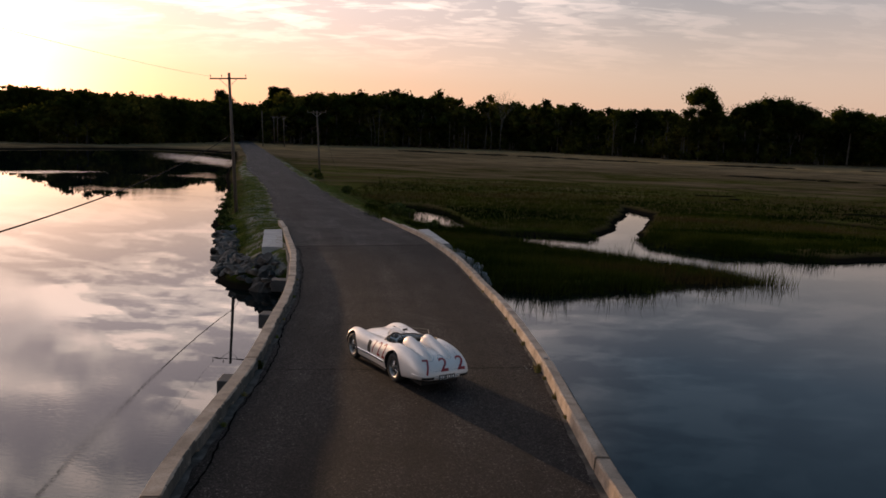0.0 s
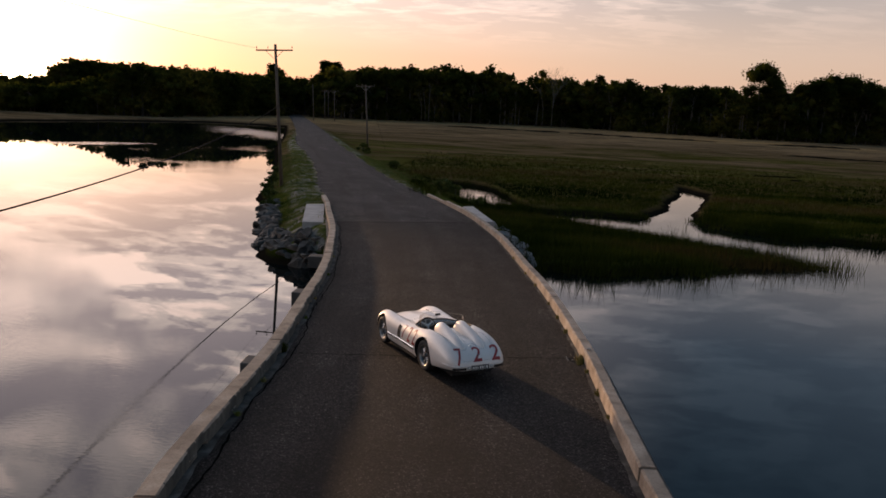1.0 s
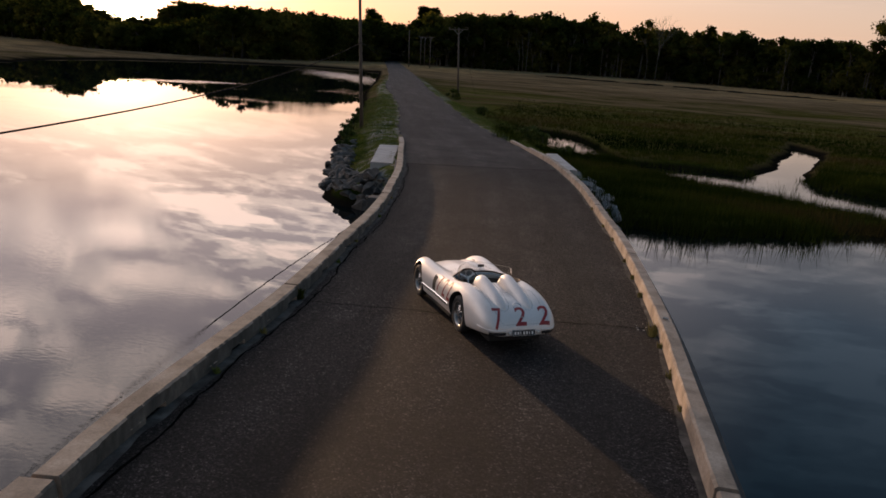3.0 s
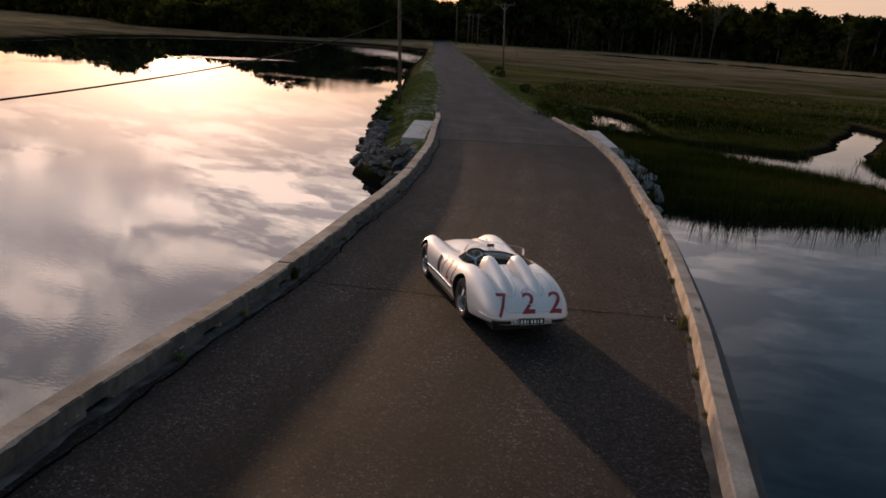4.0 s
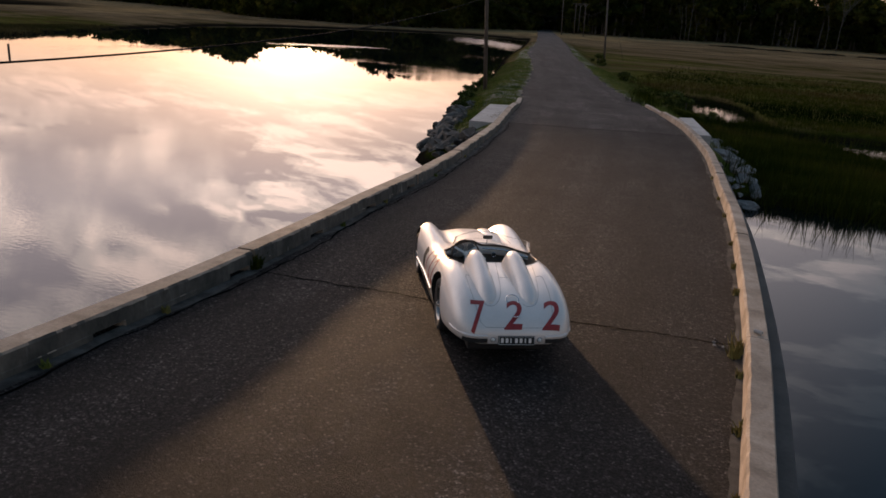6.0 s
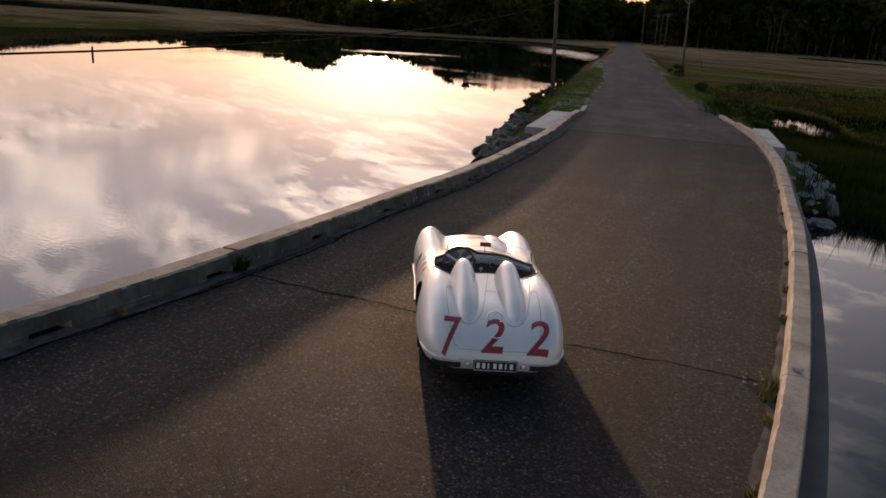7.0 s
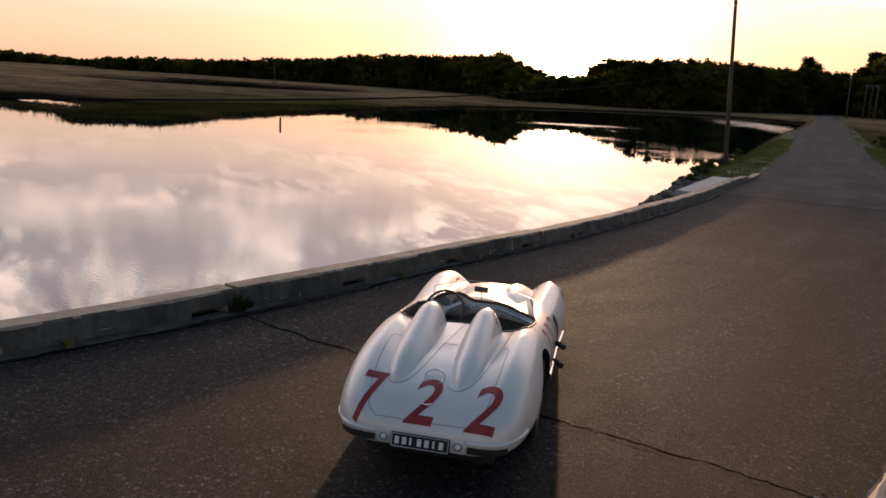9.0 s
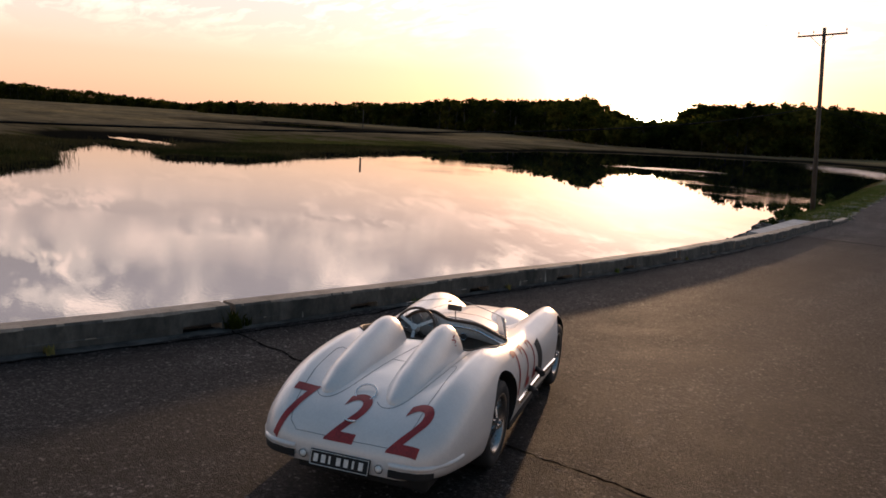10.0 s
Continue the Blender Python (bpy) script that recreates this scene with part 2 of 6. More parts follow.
def let_light_through(m, share, tint):
    """Thin leaves pass part of the light that falls on their far side."""
    n = Nodes(m.node_tree)
    b = m.node_tree.nodes["Principled BSDF"]
    tr, mx = n.add("ShaderNodeBsdfTranslucent"), n.add("ShaderNodeMixShader")
    n.link(n.mix(1.0, b.inputs["Base Color"].links[0].from_socket, tint, "MULTIPLY"), tr.inputs[0])
    mx.inputs[0].default_value = share
    n.link(b.outputs[0], mx.inputs[1])
    n.link(tr.outputs[0], mx.inputs[2])
    n.link(mx.outputs[0], m.node_tree.nodes["Material Output"].inputs[0])


let_light_through(LEAF, 0.4, (2.2, 2.0, 1.2))
BARK = material("woodland_bark", [(0.035, 0.03, 0.025), (0.10, 0.09, 0.075)], 0.3, 0.9, 4, 0.3, 0.03, island=0.3)
REED = material("marsh_grass", [(0.006, 0.012, 0.0015), (0.020, 0.028, 0.004), (0.052, 0.056, 0.009), (0.075, 0.050, 0.018)], 0.06, 0.95, 0.7, 0, island=0.45, spec=0.0, stretch=(0.5, 1.5, 1), rough_var=0.02, spread=(0.38, 0.62))
DRY_REED = material("dry_marsh_grass", [(0.030, 0.036, 0.010), (0.070, 0.056, 0.022), (0.12, 0.085, 0.038)], 0.05, 0.95, 0.6, 0, island=0.3, spec=0.0, rough_var=0.02)
PALE_BARK = material("bleached_bark", [(0.05, 0.042, 0.034), (0.11, 0.097, 0.082)], 0.5, 0.9, 4, 0.2, 0.03, island=0.3)
WRACK = material("dark_wrack", [(0.008, 0.007, 0.005), (0.022, 0.017, 0.012)], 0.3, 1.0, 3, 0, spec=0.0, rough_var=0.0)
BUSH = material("bush_leaf", [(0.022, 0.034, 0.008), (0.055, 0.07, 0.016), (0.10, 0.105, 0.03)], 1.2, 0.85, 8, 0, island=0.4, spec=0.1)
VERGE = material("verge_grass", [(0.055, 0.080, 0.014), (0.125, 0.145, 0.03), (0.20, 0.165, 0.065)], 0.5, 0.85, 3, 0, island=0.35, spec=0.1)


# ---- mesh helpers ----
def np_mesh(name, verts, faces, mat, smooth=False):
    """A mesh from arrays: verts (n, 3), faces (m, 3 or 4)."""
    me = bpy.data.meshes.new(name)
    verts, faces = np.asarray(verts, np.float32), np.asarray(faces, np.int32)
    k = faces.shape[1]
    me.vertices.add(len(verts))
    me.vertices.foreach_set("co", verts.ravel())
    me.loops.add(faces.size)
    me.loops.foreach_set("vertex_index", faces.ravel())
    me.polygons.add(len(faces))
    me.polygons.foreach_set("loop_start", np.arange(0, faces.size, k, dtype=np.int32))
    me.polygons.foreach_set("loop_total", np.full(len(faces), k, np.int32))
    me.update(calc_edges=True)
    me.validate()
    if smooth:
        me.polygons.foreach_set("use_smooth", np.ones(len(faces), bool))
    me.materials.append(mat)
    return me


def part(name, bm, mat, parent=None, label="", smooth=False):
    me = bpy.data.meshes.new(name)
    bm.to_mesh(me)
    bm.free()
    if mat is not None:
        me.materials.append(mat)
    if smooth:
        for p in me.polygons:
            p.use_smooth = True
    ob = new(name, me)
    if parent is not None:
        ob.parent = parent
    return tagged(ob, label)


def piece(name, me, parent, m=None):
    ob = new(name, me)
    ob.parent = parent
    if m is not None:
        ob.matrix_basis = m
    return ob


def box(bm, x0, x1, y0, y1, z0, z1, bevel=0.0):
    made = bmesh.ops.create_cube(bm, size=1.0)["verts"]
    for v in made:
        v.co = Vector(((x0 + x1) / 2 + v.co.x * (x1 - x0), (y0 + y1) / 2 + v.co.y * (y1 - y0), (z0 + z1) / 2 + v.co.z * (z1 - z0)))
    if bevel:
        edges = list({e for v in made for e in v.link_edges})
        bmesh.ops.bevel(bm, geom=edges, offset=bevel, segments=2, affect="EDGES", profile=0.6)
    return made


def rod(bm, a, b, r0, r1=None, seg=10):
    """A tapered rod from a to b."""
    a, b = Vector(a), Vector(b)
    r1 = r0 if r1 is None else r1
    made = bmesh.ops.create_cone(bm, cap_ends=True, segments=seg, radius1=r0, radius2=r1, depth=(b - a).length)["verts"]
    m = Matrix.Translation((a + b) / 2) @ (b - a).to_track_quat("Z", "Y").to_matrix().to_4x4()
    bmesh.ops.transform(bm, matrix=m, verts=made)
    return made


def tube(name, points, r, mat, parent=None, label="", res=2):
    cu = bpy.data.curves.new(name, "CURVE")
    cu.dimensions, cu.bevel_depth, cu.bevel_resolution, cu.use_fill_caps = "3D", r, res, True
    sp = cu.splines.new("POLY")
    sp.points.add(len(points) - 1)
    for p, c in zip(sp.points, points):
        p.co = (*c, 1)
    tmp = bpy.data.objects.new(name, cu)
    me = bpy.data.meshes.new_from_object(tmp)
    bpy.data.objects.remove(tmp)
    bpy.data.curves.remove(cu)
    me.name = name
    me.materials.clear()
    me.materials.append(mat)
    for p in me.polygons:
        p.use_smooth = True
    ob = new(name, me)
    if parent is not None:
        ob.parent = parent
    return tagged(ob, label)


def smoothstep(a, b, x):
    t = np.clip((x - a) / (b - a), 0, 1)
    return t * t * (3 - 2 * t)


def fbm(x, y, scale, seed=0.0, octaves=4):
    """Cheap smooth noise for arrays, about -1 to 1."""
    out, amp, tot = np.zeros_like(x, dtype=float), 1.0, 0.0
    for o in range(octaves):
        k = 2.0 ** o / scale
        a = seed * 1.7 + o * 2.3
        out += amp * (np.sin(k * (x * 1.0 + y * 0.37) + a + 1.7 * np.sin(k * 0.71 * y + a * 1.3)) * np.sin(k * (y * 0.93 - x * 0.29) + 2.1 * a + 1.5 * np.sin(k * 0.63 * x + a)))
        tot += amp
        amp *= 0.55
    return out / tot


# ---- the plan ----
DECK_N = Vector((-0.01396, 0.03141, 0.99941))


def deck_z(x, y):
    """The bridge deck falls gently ahead and to the water on its one side."""
    return 0.01397 * x - 0.03143 * y


# stations: left edge, right edge of the carriageway
EDGES = [((-0.6, -60), (7.2, -58)), ((-1.6, -30), (5.9, -29)), ((-2.4, -11), (4.6, -10.4)), ((-2.97, -5.73), (4.12, -5.6)), ((-3.2, -2.7), (3.92, -2.3)), ((-3.46, 0.5), (3.74, 1.0)),
         ((-4.05, 4.7), (3.42, 4.6)), ((-4.72, 9.4), (2.9, 9.2)), ((-5.42, 13.2), (2.28, 13.3)), ((-6.25, 16.9), (1.65, 17.4)), ((-7.3, 21.4), (0.95, 21.6)), ((-8.45, 25.5), (-0.35, 27.6)),
         ((-9.8, 30.2), (-1.6, 32.6)), ((-11.4, 36.0), (-3.4, 39.2)), ((-13.3, 42.0), (-5.2, 44.8)), ((-16.0, 49.8), (-8.0, 51.5)), ((-19.0, 60.3), (-12.0, 61.5)), ((-25.3, 80.0), (-18.6, 80.6)),
         ((-37.5, 114), (-30.2, 115.4)), ((-48.2, 150), (-41.4, 151.6)), ((-66.0, 206), (-59.6, 207.4)), ((-92.0, 285), (-86.2, 286.8)), ((-125.0, 386), (-119.6, 388))]


def catmull(pts, per=8):
    pts = [np.array(p, float) for p in pts]
    out = []
    for i in range(len(pts) - 1):
        p0, p1, p2, p3 = pts[max(i - 1, 0)], pts[i], pts[i + 1], pts[min(i + 2, len(pts) - 1)]
        for j in range(per):
            t = j / per
            out.append(0.5 * (2 * p1 + (p2 - p0) * t + (2 * p0 - 5 * p1 + 4 * p2 - p3) * t * t + (3 * p1 - p0 - 3 * p2 + p3) * t ** 3))
    return np.array(out + [pts[-1]])


LEFT, RIGHT = catmull([a for a, b in EDGES]), catmull([b for a, b in EDGES])
MID = (LEFT + RIGHT) / 2
HALF = np.linalg.norm(RIGHT - LEFT, axis=1) / 2


def road_z(x, y):
    """Height of the carriageway: the sloping deck, easing onto the level causeway."""
    x, y = np.asarray(x, float), np.asarray(y, float)
    deck = deck_z(x, np.maximum(y, -22.0)) - np.maximum(-22.0 - y, 0) * 0.03
    k = smoothstep(30, 52, y)
    return deck * (1 - k) + (-1.66 - 0.45 * smoothstep(60, 210, y)) * k


ROAD_Z = road_z(MID[:, 0], MID[:, 1])


def to_road(x, y):
    """Distance past the road's edge (negative on it), which side (-1 left), and the road's height there."""
    shape = x.shape
    p = np.stack([x.ravel(), y.ravel()], 1)
    best, side, zz, ahead = np.full(len(p), 1e9), np.zeros(len(p)), np.zeros(len(p)), np.zeros(len(p))
    for i in range(len(MID) - 1):
        a, b = MID[i], MID[i + 1]
        ab = b - a
        t = np.clip(((p - a) @ ab) / (ab @ ab), 0, 1)
        q = a + t[:, None] * ab
        d = np.linalg.norm(p - q, axis=1) - (HALF[i] + (HALF[i + 1] - HALF[i]) * t)
        m = d < best
        best[m] = d[m]
        c = ab[0] * (p[:, 1] - a[1]) - ab[1] * (p[:, 0] - a[0])
        side[m] = np.where(c[m] > 0, -1, 1)
        zz[m] = (ROAD_Z[i] + (ROAD_Z[i + 1] - ROAD_Z[i]) * t)[m]
        ahead[m] = q[m, 1]
    return best.reshape(shape), side.reshape(shape), zz.reshape(shape), ahead.reshape(shape)


# marshland outlines on the water
NEAR_LOBE = [(-3.5, 31), (0.0, 27.5), (2.6, 26.2), (4.2, 25.8), (6.6, 25.8), (9.0, 26.4), (11.5, 27.8), (14.2, 29.8), (17, 31.0), (20.8, 31.6), (18.2, 33.4), (15.0, 35.4), (13.1, 37.2), (11.2, 39.0), (8.4, 39.8), (4.6, 43.0), (1.5, 47.0), (-1.0, 50.0), (-5.5, 51), (-5, 38)]
MAIN_EAST = [(-5.0, 46.0), (1.0, 47.5), (4.4, 49.8), (9.6, 50.3), (12.8, 49.6), (14.8, 53.0), (16.8, 60.0), (18.8, 67.0), (21.4, 78.0), (22.8, 72.0), (21.6, 65.5), (19.4, 58.0), (18.0, 53.5), (17.1, 49.4), (17.3, 47.8), (19.2, 45.5), (22.5, 42.9), (30.6, 42.0), (36.0, 44.6), (44.0, 49.0), (60, 53), (90, 50), (130, 30), (300, -60), (1500, -300), (2400, 600), (2400, 2400), (-100, 2400), (-150, 520), (-118, 390), (-86, 287), (-58, 206), (-38, 146), (-17, 84), (-8.0, 62.5)]
WEST = [(-61.6, 6.9), (-67.7, 12), (-86, 15), (-104, 25), (-90, 27), (-76.7, 25), (-73.9, 33), (-78, 39), (-83, 43.8), (-94, 67), (-108, 97), (-119, 133), (-116, 165), (-106, 188), (-92, 206), (-76, 205), (-69, 200), (-69, 205), (-95, 287), (-125, 390), (-150, 520), (-100, 2400), (-2400, 2400), (-2400, -400), (-300, -200), (-120, -60), (-75, -15), (-60, 0)]
BEHIND = [(-2400, -2400), (2400, -2400), (2400, -400), (300, -120), (40, -66), (9, -52), (-4, -52), (-60, -80), (-300, -260), (-2400, -500)]
POOLS = [[(-6.6, 69.5), (-3.0, 69.0), (1.2, 57.5), (2.4, 50.4), (0.0, 49.6), (-3.0, 53.5)], [(40.5, 68.5), (43, 69.3), (47.5, 66.5), (52, 63), (50, 62), (45.5, 64.0)], [(-126, 33), (-116, 36.5), (-104, 37), (-97, 33), (-104, 30.5), (-118, 30.5)], [(-345, 165), (-300, 180), (-245, 150), (-235, 135), (-290, 138)]]


def sd_polygon(x, y, poly):
    """Signed distance to a polygon, positive inside."""
    p = np.stack([x.ravel(), y.ravel()], 1)
    best, inside = np.full(len(p), 1e18), np.zeros(len(p), bool)
    n = len(poly)
    for i in range(n):
        a, b = np.array(poly[i], float), np.array(poly[(i + 1) % n], float)
        ab = b - a
        t = np.clip(((p - a) @ ab) / (ab @ ab), 0, 1)
        best = np.minimum(best, ((p - a - t[:, None] * ab) ** 2).sum(1))
        cross = (a[1] > p[:, 1]) != (b[1] > p[:, 1])
        with np.errstate(divide="ignore", invalid="ignore"):
            xi = a[0] + (p[:, 1] - a[1]) * ab[0] / ab[1]
        inside ^= cross & (p[:, 0] < xi)
    return np.where(inside, 1, -1).reshape(x.shape) * np.sqrt(best).reshape(x.shape)


def marsh_sd(x, y):
    wob = 0.5 * fbm(x, y, 3.0, 3.0) * np.clip(np.hypot(x, y) / 40, 0.5, 6)
    s = np.maximum.reduce([sd_polygon(x, y, q) for q in (NEAR_LOBE, MAIN_EAST, WEST, BEHIND)])
    for q in POOLS:
        s = np.minimum(s, -sd_polygon(x, y, q))
    return s + wob + 0.3 * fbm(x, y, 1.3, 7.0, 2)


def ground_z(x, y):
    sd = marsh_sd(x, y)
    far = np.clip((np.hypot(x, y) - 250) / 500, 0, 1)
    z = -3.8 + (MARSH_Z + 3.8) * smoothstep(-2.1, 1.2, sd) + 0.10 * fbm(x, y, 6.0, 1.0) * (sd > 0) + far * 1.2
    # wet hollows round the far pools
    for cx, cy, rx, ry in ((-285, 152, 85, 55), (-109, 33, 30, 14)):
        z = z - 0.40 * smoothstep(1.25, 0.75, np.hypot((x - cx) / rx, (y - cy) / ry)) * smoothstep(0.0, 1.2, sd)
    d, side, rz, ahead = to_road(x, y)
    # the causeway bank stands only beyond the bridge
    on = smoothstep(22.0, 25.5, ahead - np.where(side < 0, 0.10, -0.1) * np.maximum(d, 0)) + smoothstep(-50, -54, ahead)
    shoulder = np.where(side < 0, np.interp(ahead, [22, 30, 50, 80, 120], [0.5, 0.9, 2.0, 1.4, 0.7]), np.interp(ahead, [22, 40], [0.5, 1.0]))
    slope = np.where(side < 0, np.interp(ahead, [22, 30, 50, 90], [0.62, 0.52, 0.36, 0.40]), np.interp(ahead, [22, 34, 46], [0.62, 0.5, 0.3]))
    bank = rz - 0.10 - np.maximum(d - shoulder, 0) * slope - 0.05 * np.clip(d, 0, 1) + 0.06 * fbm(x, y, 1.2, 5.0)
    bank = np.where(d < 0.25, rz - 0.12, bank)
    return np.where(on > 0.02, np.maximum(z, -3.8 + (np.maximum(bank, -3.8) + 3.8) * on), z)


def spaced(lo, hi, core_lo, core_hi, step, grow):
    v = list(np.arange(core_lo, core_hi + step, step))
    s = step
    while v[-1] < hi:
        s *= grow
        v.append(v[-1] + s)
    s = step
    while v[0] > lo:
        s *= grow
        v.insert(0, v[0] - s)
    return np.array(v)


def grid_faces(nx, ny):
    i = np.arange(nx * ny).reshape(ny, nx)
    return np.stack([i[:-1, :-1].ravel(), i[:-1, 1:].ravel(), i[1:, 1:].ravel(), i[1:, :-1].ravel()], 1)


def ground_material():
    m = bpy.data.materials.new("marsh_ground")
    m.use_nodes = True
    n = Nodes(m.node_tree)
    b = m.node_tree.nodes["Principled BSDF"]
    geo = n.add("ShaderNodeNewGeometry")
    pos = geo.outputs["Position"]
    sep = n.add("ShaderNodeSeparateXYZ")
    n.put(sep.inputs[0], pos)
    big = n.noise(n.scaled(pos, (0.5, 1.1, 1)), 0.020, 6, 0.62, 0.8)
    mid = n.noise(n.scaled(pos, (0.55, 1.1, 1)), 0.10, 7, 0.66, 1.3)
    fine = n.noise(pos, 6, 4, 0.7)
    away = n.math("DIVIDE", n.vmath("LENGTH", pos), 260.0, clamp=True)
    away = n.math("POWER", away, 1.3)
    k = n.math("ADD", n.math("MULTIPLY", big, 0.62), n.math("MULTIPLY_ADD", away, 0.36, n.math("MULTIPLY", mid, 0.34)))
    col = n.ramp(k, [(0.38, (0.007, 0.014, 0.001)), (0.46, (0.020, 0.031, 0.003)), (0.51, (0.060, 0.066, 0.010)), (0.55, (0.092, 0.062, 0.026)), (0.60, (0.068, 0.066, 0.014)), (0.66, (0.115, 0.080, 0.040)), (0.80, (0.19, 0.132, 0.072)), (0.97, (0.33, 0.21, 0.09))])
    col = n.mix(0.6, col, n.mix(1.0, col, n.ramp(mid, [(0.36, 0.45), (0.5, 1.0), (0.64, 1.45)]), "MULTIPLY"))
    col = n.mix(0.5, col, n.mix(1.0, col, n.ramp(fine, [(0.3, 0.4), (0.7, 1.6)]), "MULTIPLY"))
    # grass and gravel on the raised bank, mud at the waterline
    up = n.ramp(n.math("MULTIPLY_ADD", sep.outputs[2], 1.0, 3.0), [(0.75, 0.0), (0.95, 1.0)])
    gravel = n.ramp(n.noise(pos, 0.8, 5, 0.6), [(0.40, (0.075, 0.092, 0.02)), (0.50, (0.125, 0.12, 0.045)), (0.56, (0.27, 0.24, 0.20))])
    gravel = n.mix(0.5, gravel, n.mix(1.0, gravel, n.ramp(fine, [(0.3, 0.4), (0.7, 1.6)]), "MULTIPLY"))
    near = n.ramp(n.math("DIVIDE", n.vmath("LENGTH", pos), 330.0, clamp=True), [(0.85, 1.0), (1.0, 0.0)])
    col = n.mix(n.math("MULTIPLY", up, near), col, gravel)
    mud = n.ramp(n.math("MULTIPLY_ADD", sep.outputs[2], 1.0, 3.2), [(0.40, 1.0), (0.66, 0.0)])
    col = n.mix(mud, col, (0.012, 0.010, 0.007))
    n.link(col, b.inputs["Base Color"])
    b.inputs["Roughness"].default_value = 1.0
    b.inputs["Specular IOR Level"].default_value = 0.0
    bn = n.add("ShaderNodeBump")
    bn.inputs["Strength"].default_value = 0.9
    bn.inputs["Distance"].default_value = 0.15
    n.put(bn.inputs["Height"], n.math("ADD", mid, fine))
    n.link(bn.outputs[0], b.inputs["Normal"])
    return m


def build_ground():
    xs = spaced(-2600, 2600, -32, 48, 0.5, 1.045)
    ys = spaced(-2600, 2600, 12, 84, 0.5, 1.045)
    X, Y = np.meshgrid(xs, ys)
    Z = ground_z(X, Y)
    v = np.stack([X, Y, Z], -1).reshape(-1, 3)
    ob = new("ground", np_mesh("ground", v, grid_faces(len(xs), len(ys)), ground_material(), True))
    tagged(ob, "dark green and brown salt marsh with grassy banks", "ground", kind="structure")
    bm = bmesh.new()
    vs = [bm.verts.new((x, y, WATER_Z)) for x, y in ((-2600, -2600), (2600, -2600), (2600, 2600), (-2600, 2600))]
    bm.faces.new(vs)
    tagged(part("water", bm, WATER), "calm tidal water mirroring the sunset sky", "water", kind="structure")


build_ground()


# ---- road and bridge ----
def build_road():
    rows, us = [], np.linspace(0, 1, 13)
    for i in range(len(MID)):
        l, r = LEFT[i], RIGHT[i]
        over = 0.30 if MID[i, 1] < 42 else 0.0
        w = np.linalg.norm(r - l)
        dirv = (r - l) / w
        # ragged asphalt edge along the causeway
        jl = 0.0 if over else 0.12 * math.sin(i * 2.3) + 0.08 * math.sin(i * 5.1)
        jr = 0.0 if over else 0.12 * math.sin(i * 1.9 + 2) + 0.08 * math.sin(i * 4.3)
        a, b = l - dirv * (over + jl), r + dirv * (over + jr)
        for u in us:
            p = a + (b - a) * u
            crown = 0.0 if MID[i, 1] < 42 else 0.07 * (1 - (2 * u - 1) ** 2) - 0.04
            rows.append((p[0], p[1], float(road_z(p[0], p[1])) * (1 if MID[i, 1] < 45 else 0) + (ROAD_Z[i] if MID[i, 1] >= 45 else 0) + crown))
    v = np.array(rows)
    ob = new("road", np_mesh("road", v, grid_faces(len(us), len(MID)), ASPHALT, True))
    along_road = np.r_[0, np.cumsum(np.linalg.norm(np.diff(MID, axis=0), axis=1))]
    uv = np.stack([np.tile(us * 7.0, len(MID)), np.repeat(along_road, len(us))], 1)
    idx = np.empty(len(ob.data.loops), np.int32)
    ob.data.loops.foreach_get("vertex_index", idx)
    ob.data.uv_layers.new(name="lane").data.foreach_set("uv", uv[idx].astype(np.float32).ravel())
    tagged(ob, "worn grey-brown asphalt road running over a bridge", "road", kind="structure")


build_road()


def kerb_path(edge, sign, y0, y1, step=0.25):
    """Points along an edge of the deck between two y, evenly spaced, with the outward direction."""
    seg = np.linalg.norm(np.diff(edge, axis=0), axis=1)
    s = np.r_[0, np.cumsum(seg)]
    ss = np.arange(0, s[-1], step)
    x, y = np.interp(ss, s, edge[:, 0]), np.interp(ss, s, edge[:, 1])
    k = (y >= y0) & (y <= y1)
    x, y = x[k], y[k]
    tx, ty = np.gradient(x), np.gradient(y)
    ln = np.hypot(tx, ty)
    out = np.stack([-ty / ln, tx / ln], 1) * -sign
    return np.stack([x, y], 1), out


def sweep(pts, out, profiles):
    """A closed bar along pts: each station has a profile of (outward, up) pairs from the deck's edge."""
    v, k = [], len(profiles[0])
    for (x, y), o, prof in zip(pts, out, profiles):
        z = float(road_z(x, y))
        for a, h in prof:
            v.append((x + o[0] * a, y + o[1] * a, z + h))
    n = len(pts)
    f = []
    for i in range(n - 1):
        for j in range(k):
            j2 = (j + 1) % k
            f.append((i * k + j, i * k + j2, (i + 1) * k + j2, (i + 1) * k + j))
    me = bpy.data.meshes.new("bar")
    me.from_pydata(v, [], f + [tuple(range(k))[::-1], tuple((n - 1) * k + j for j in range(k))])
    bm = bmesh.new()
    bm.from_mesh(me)
    bmesh.ops.recalc_face_normals(bm, faces=bm.faces)
    bpy.data.meshes.remove(me)
    return bm


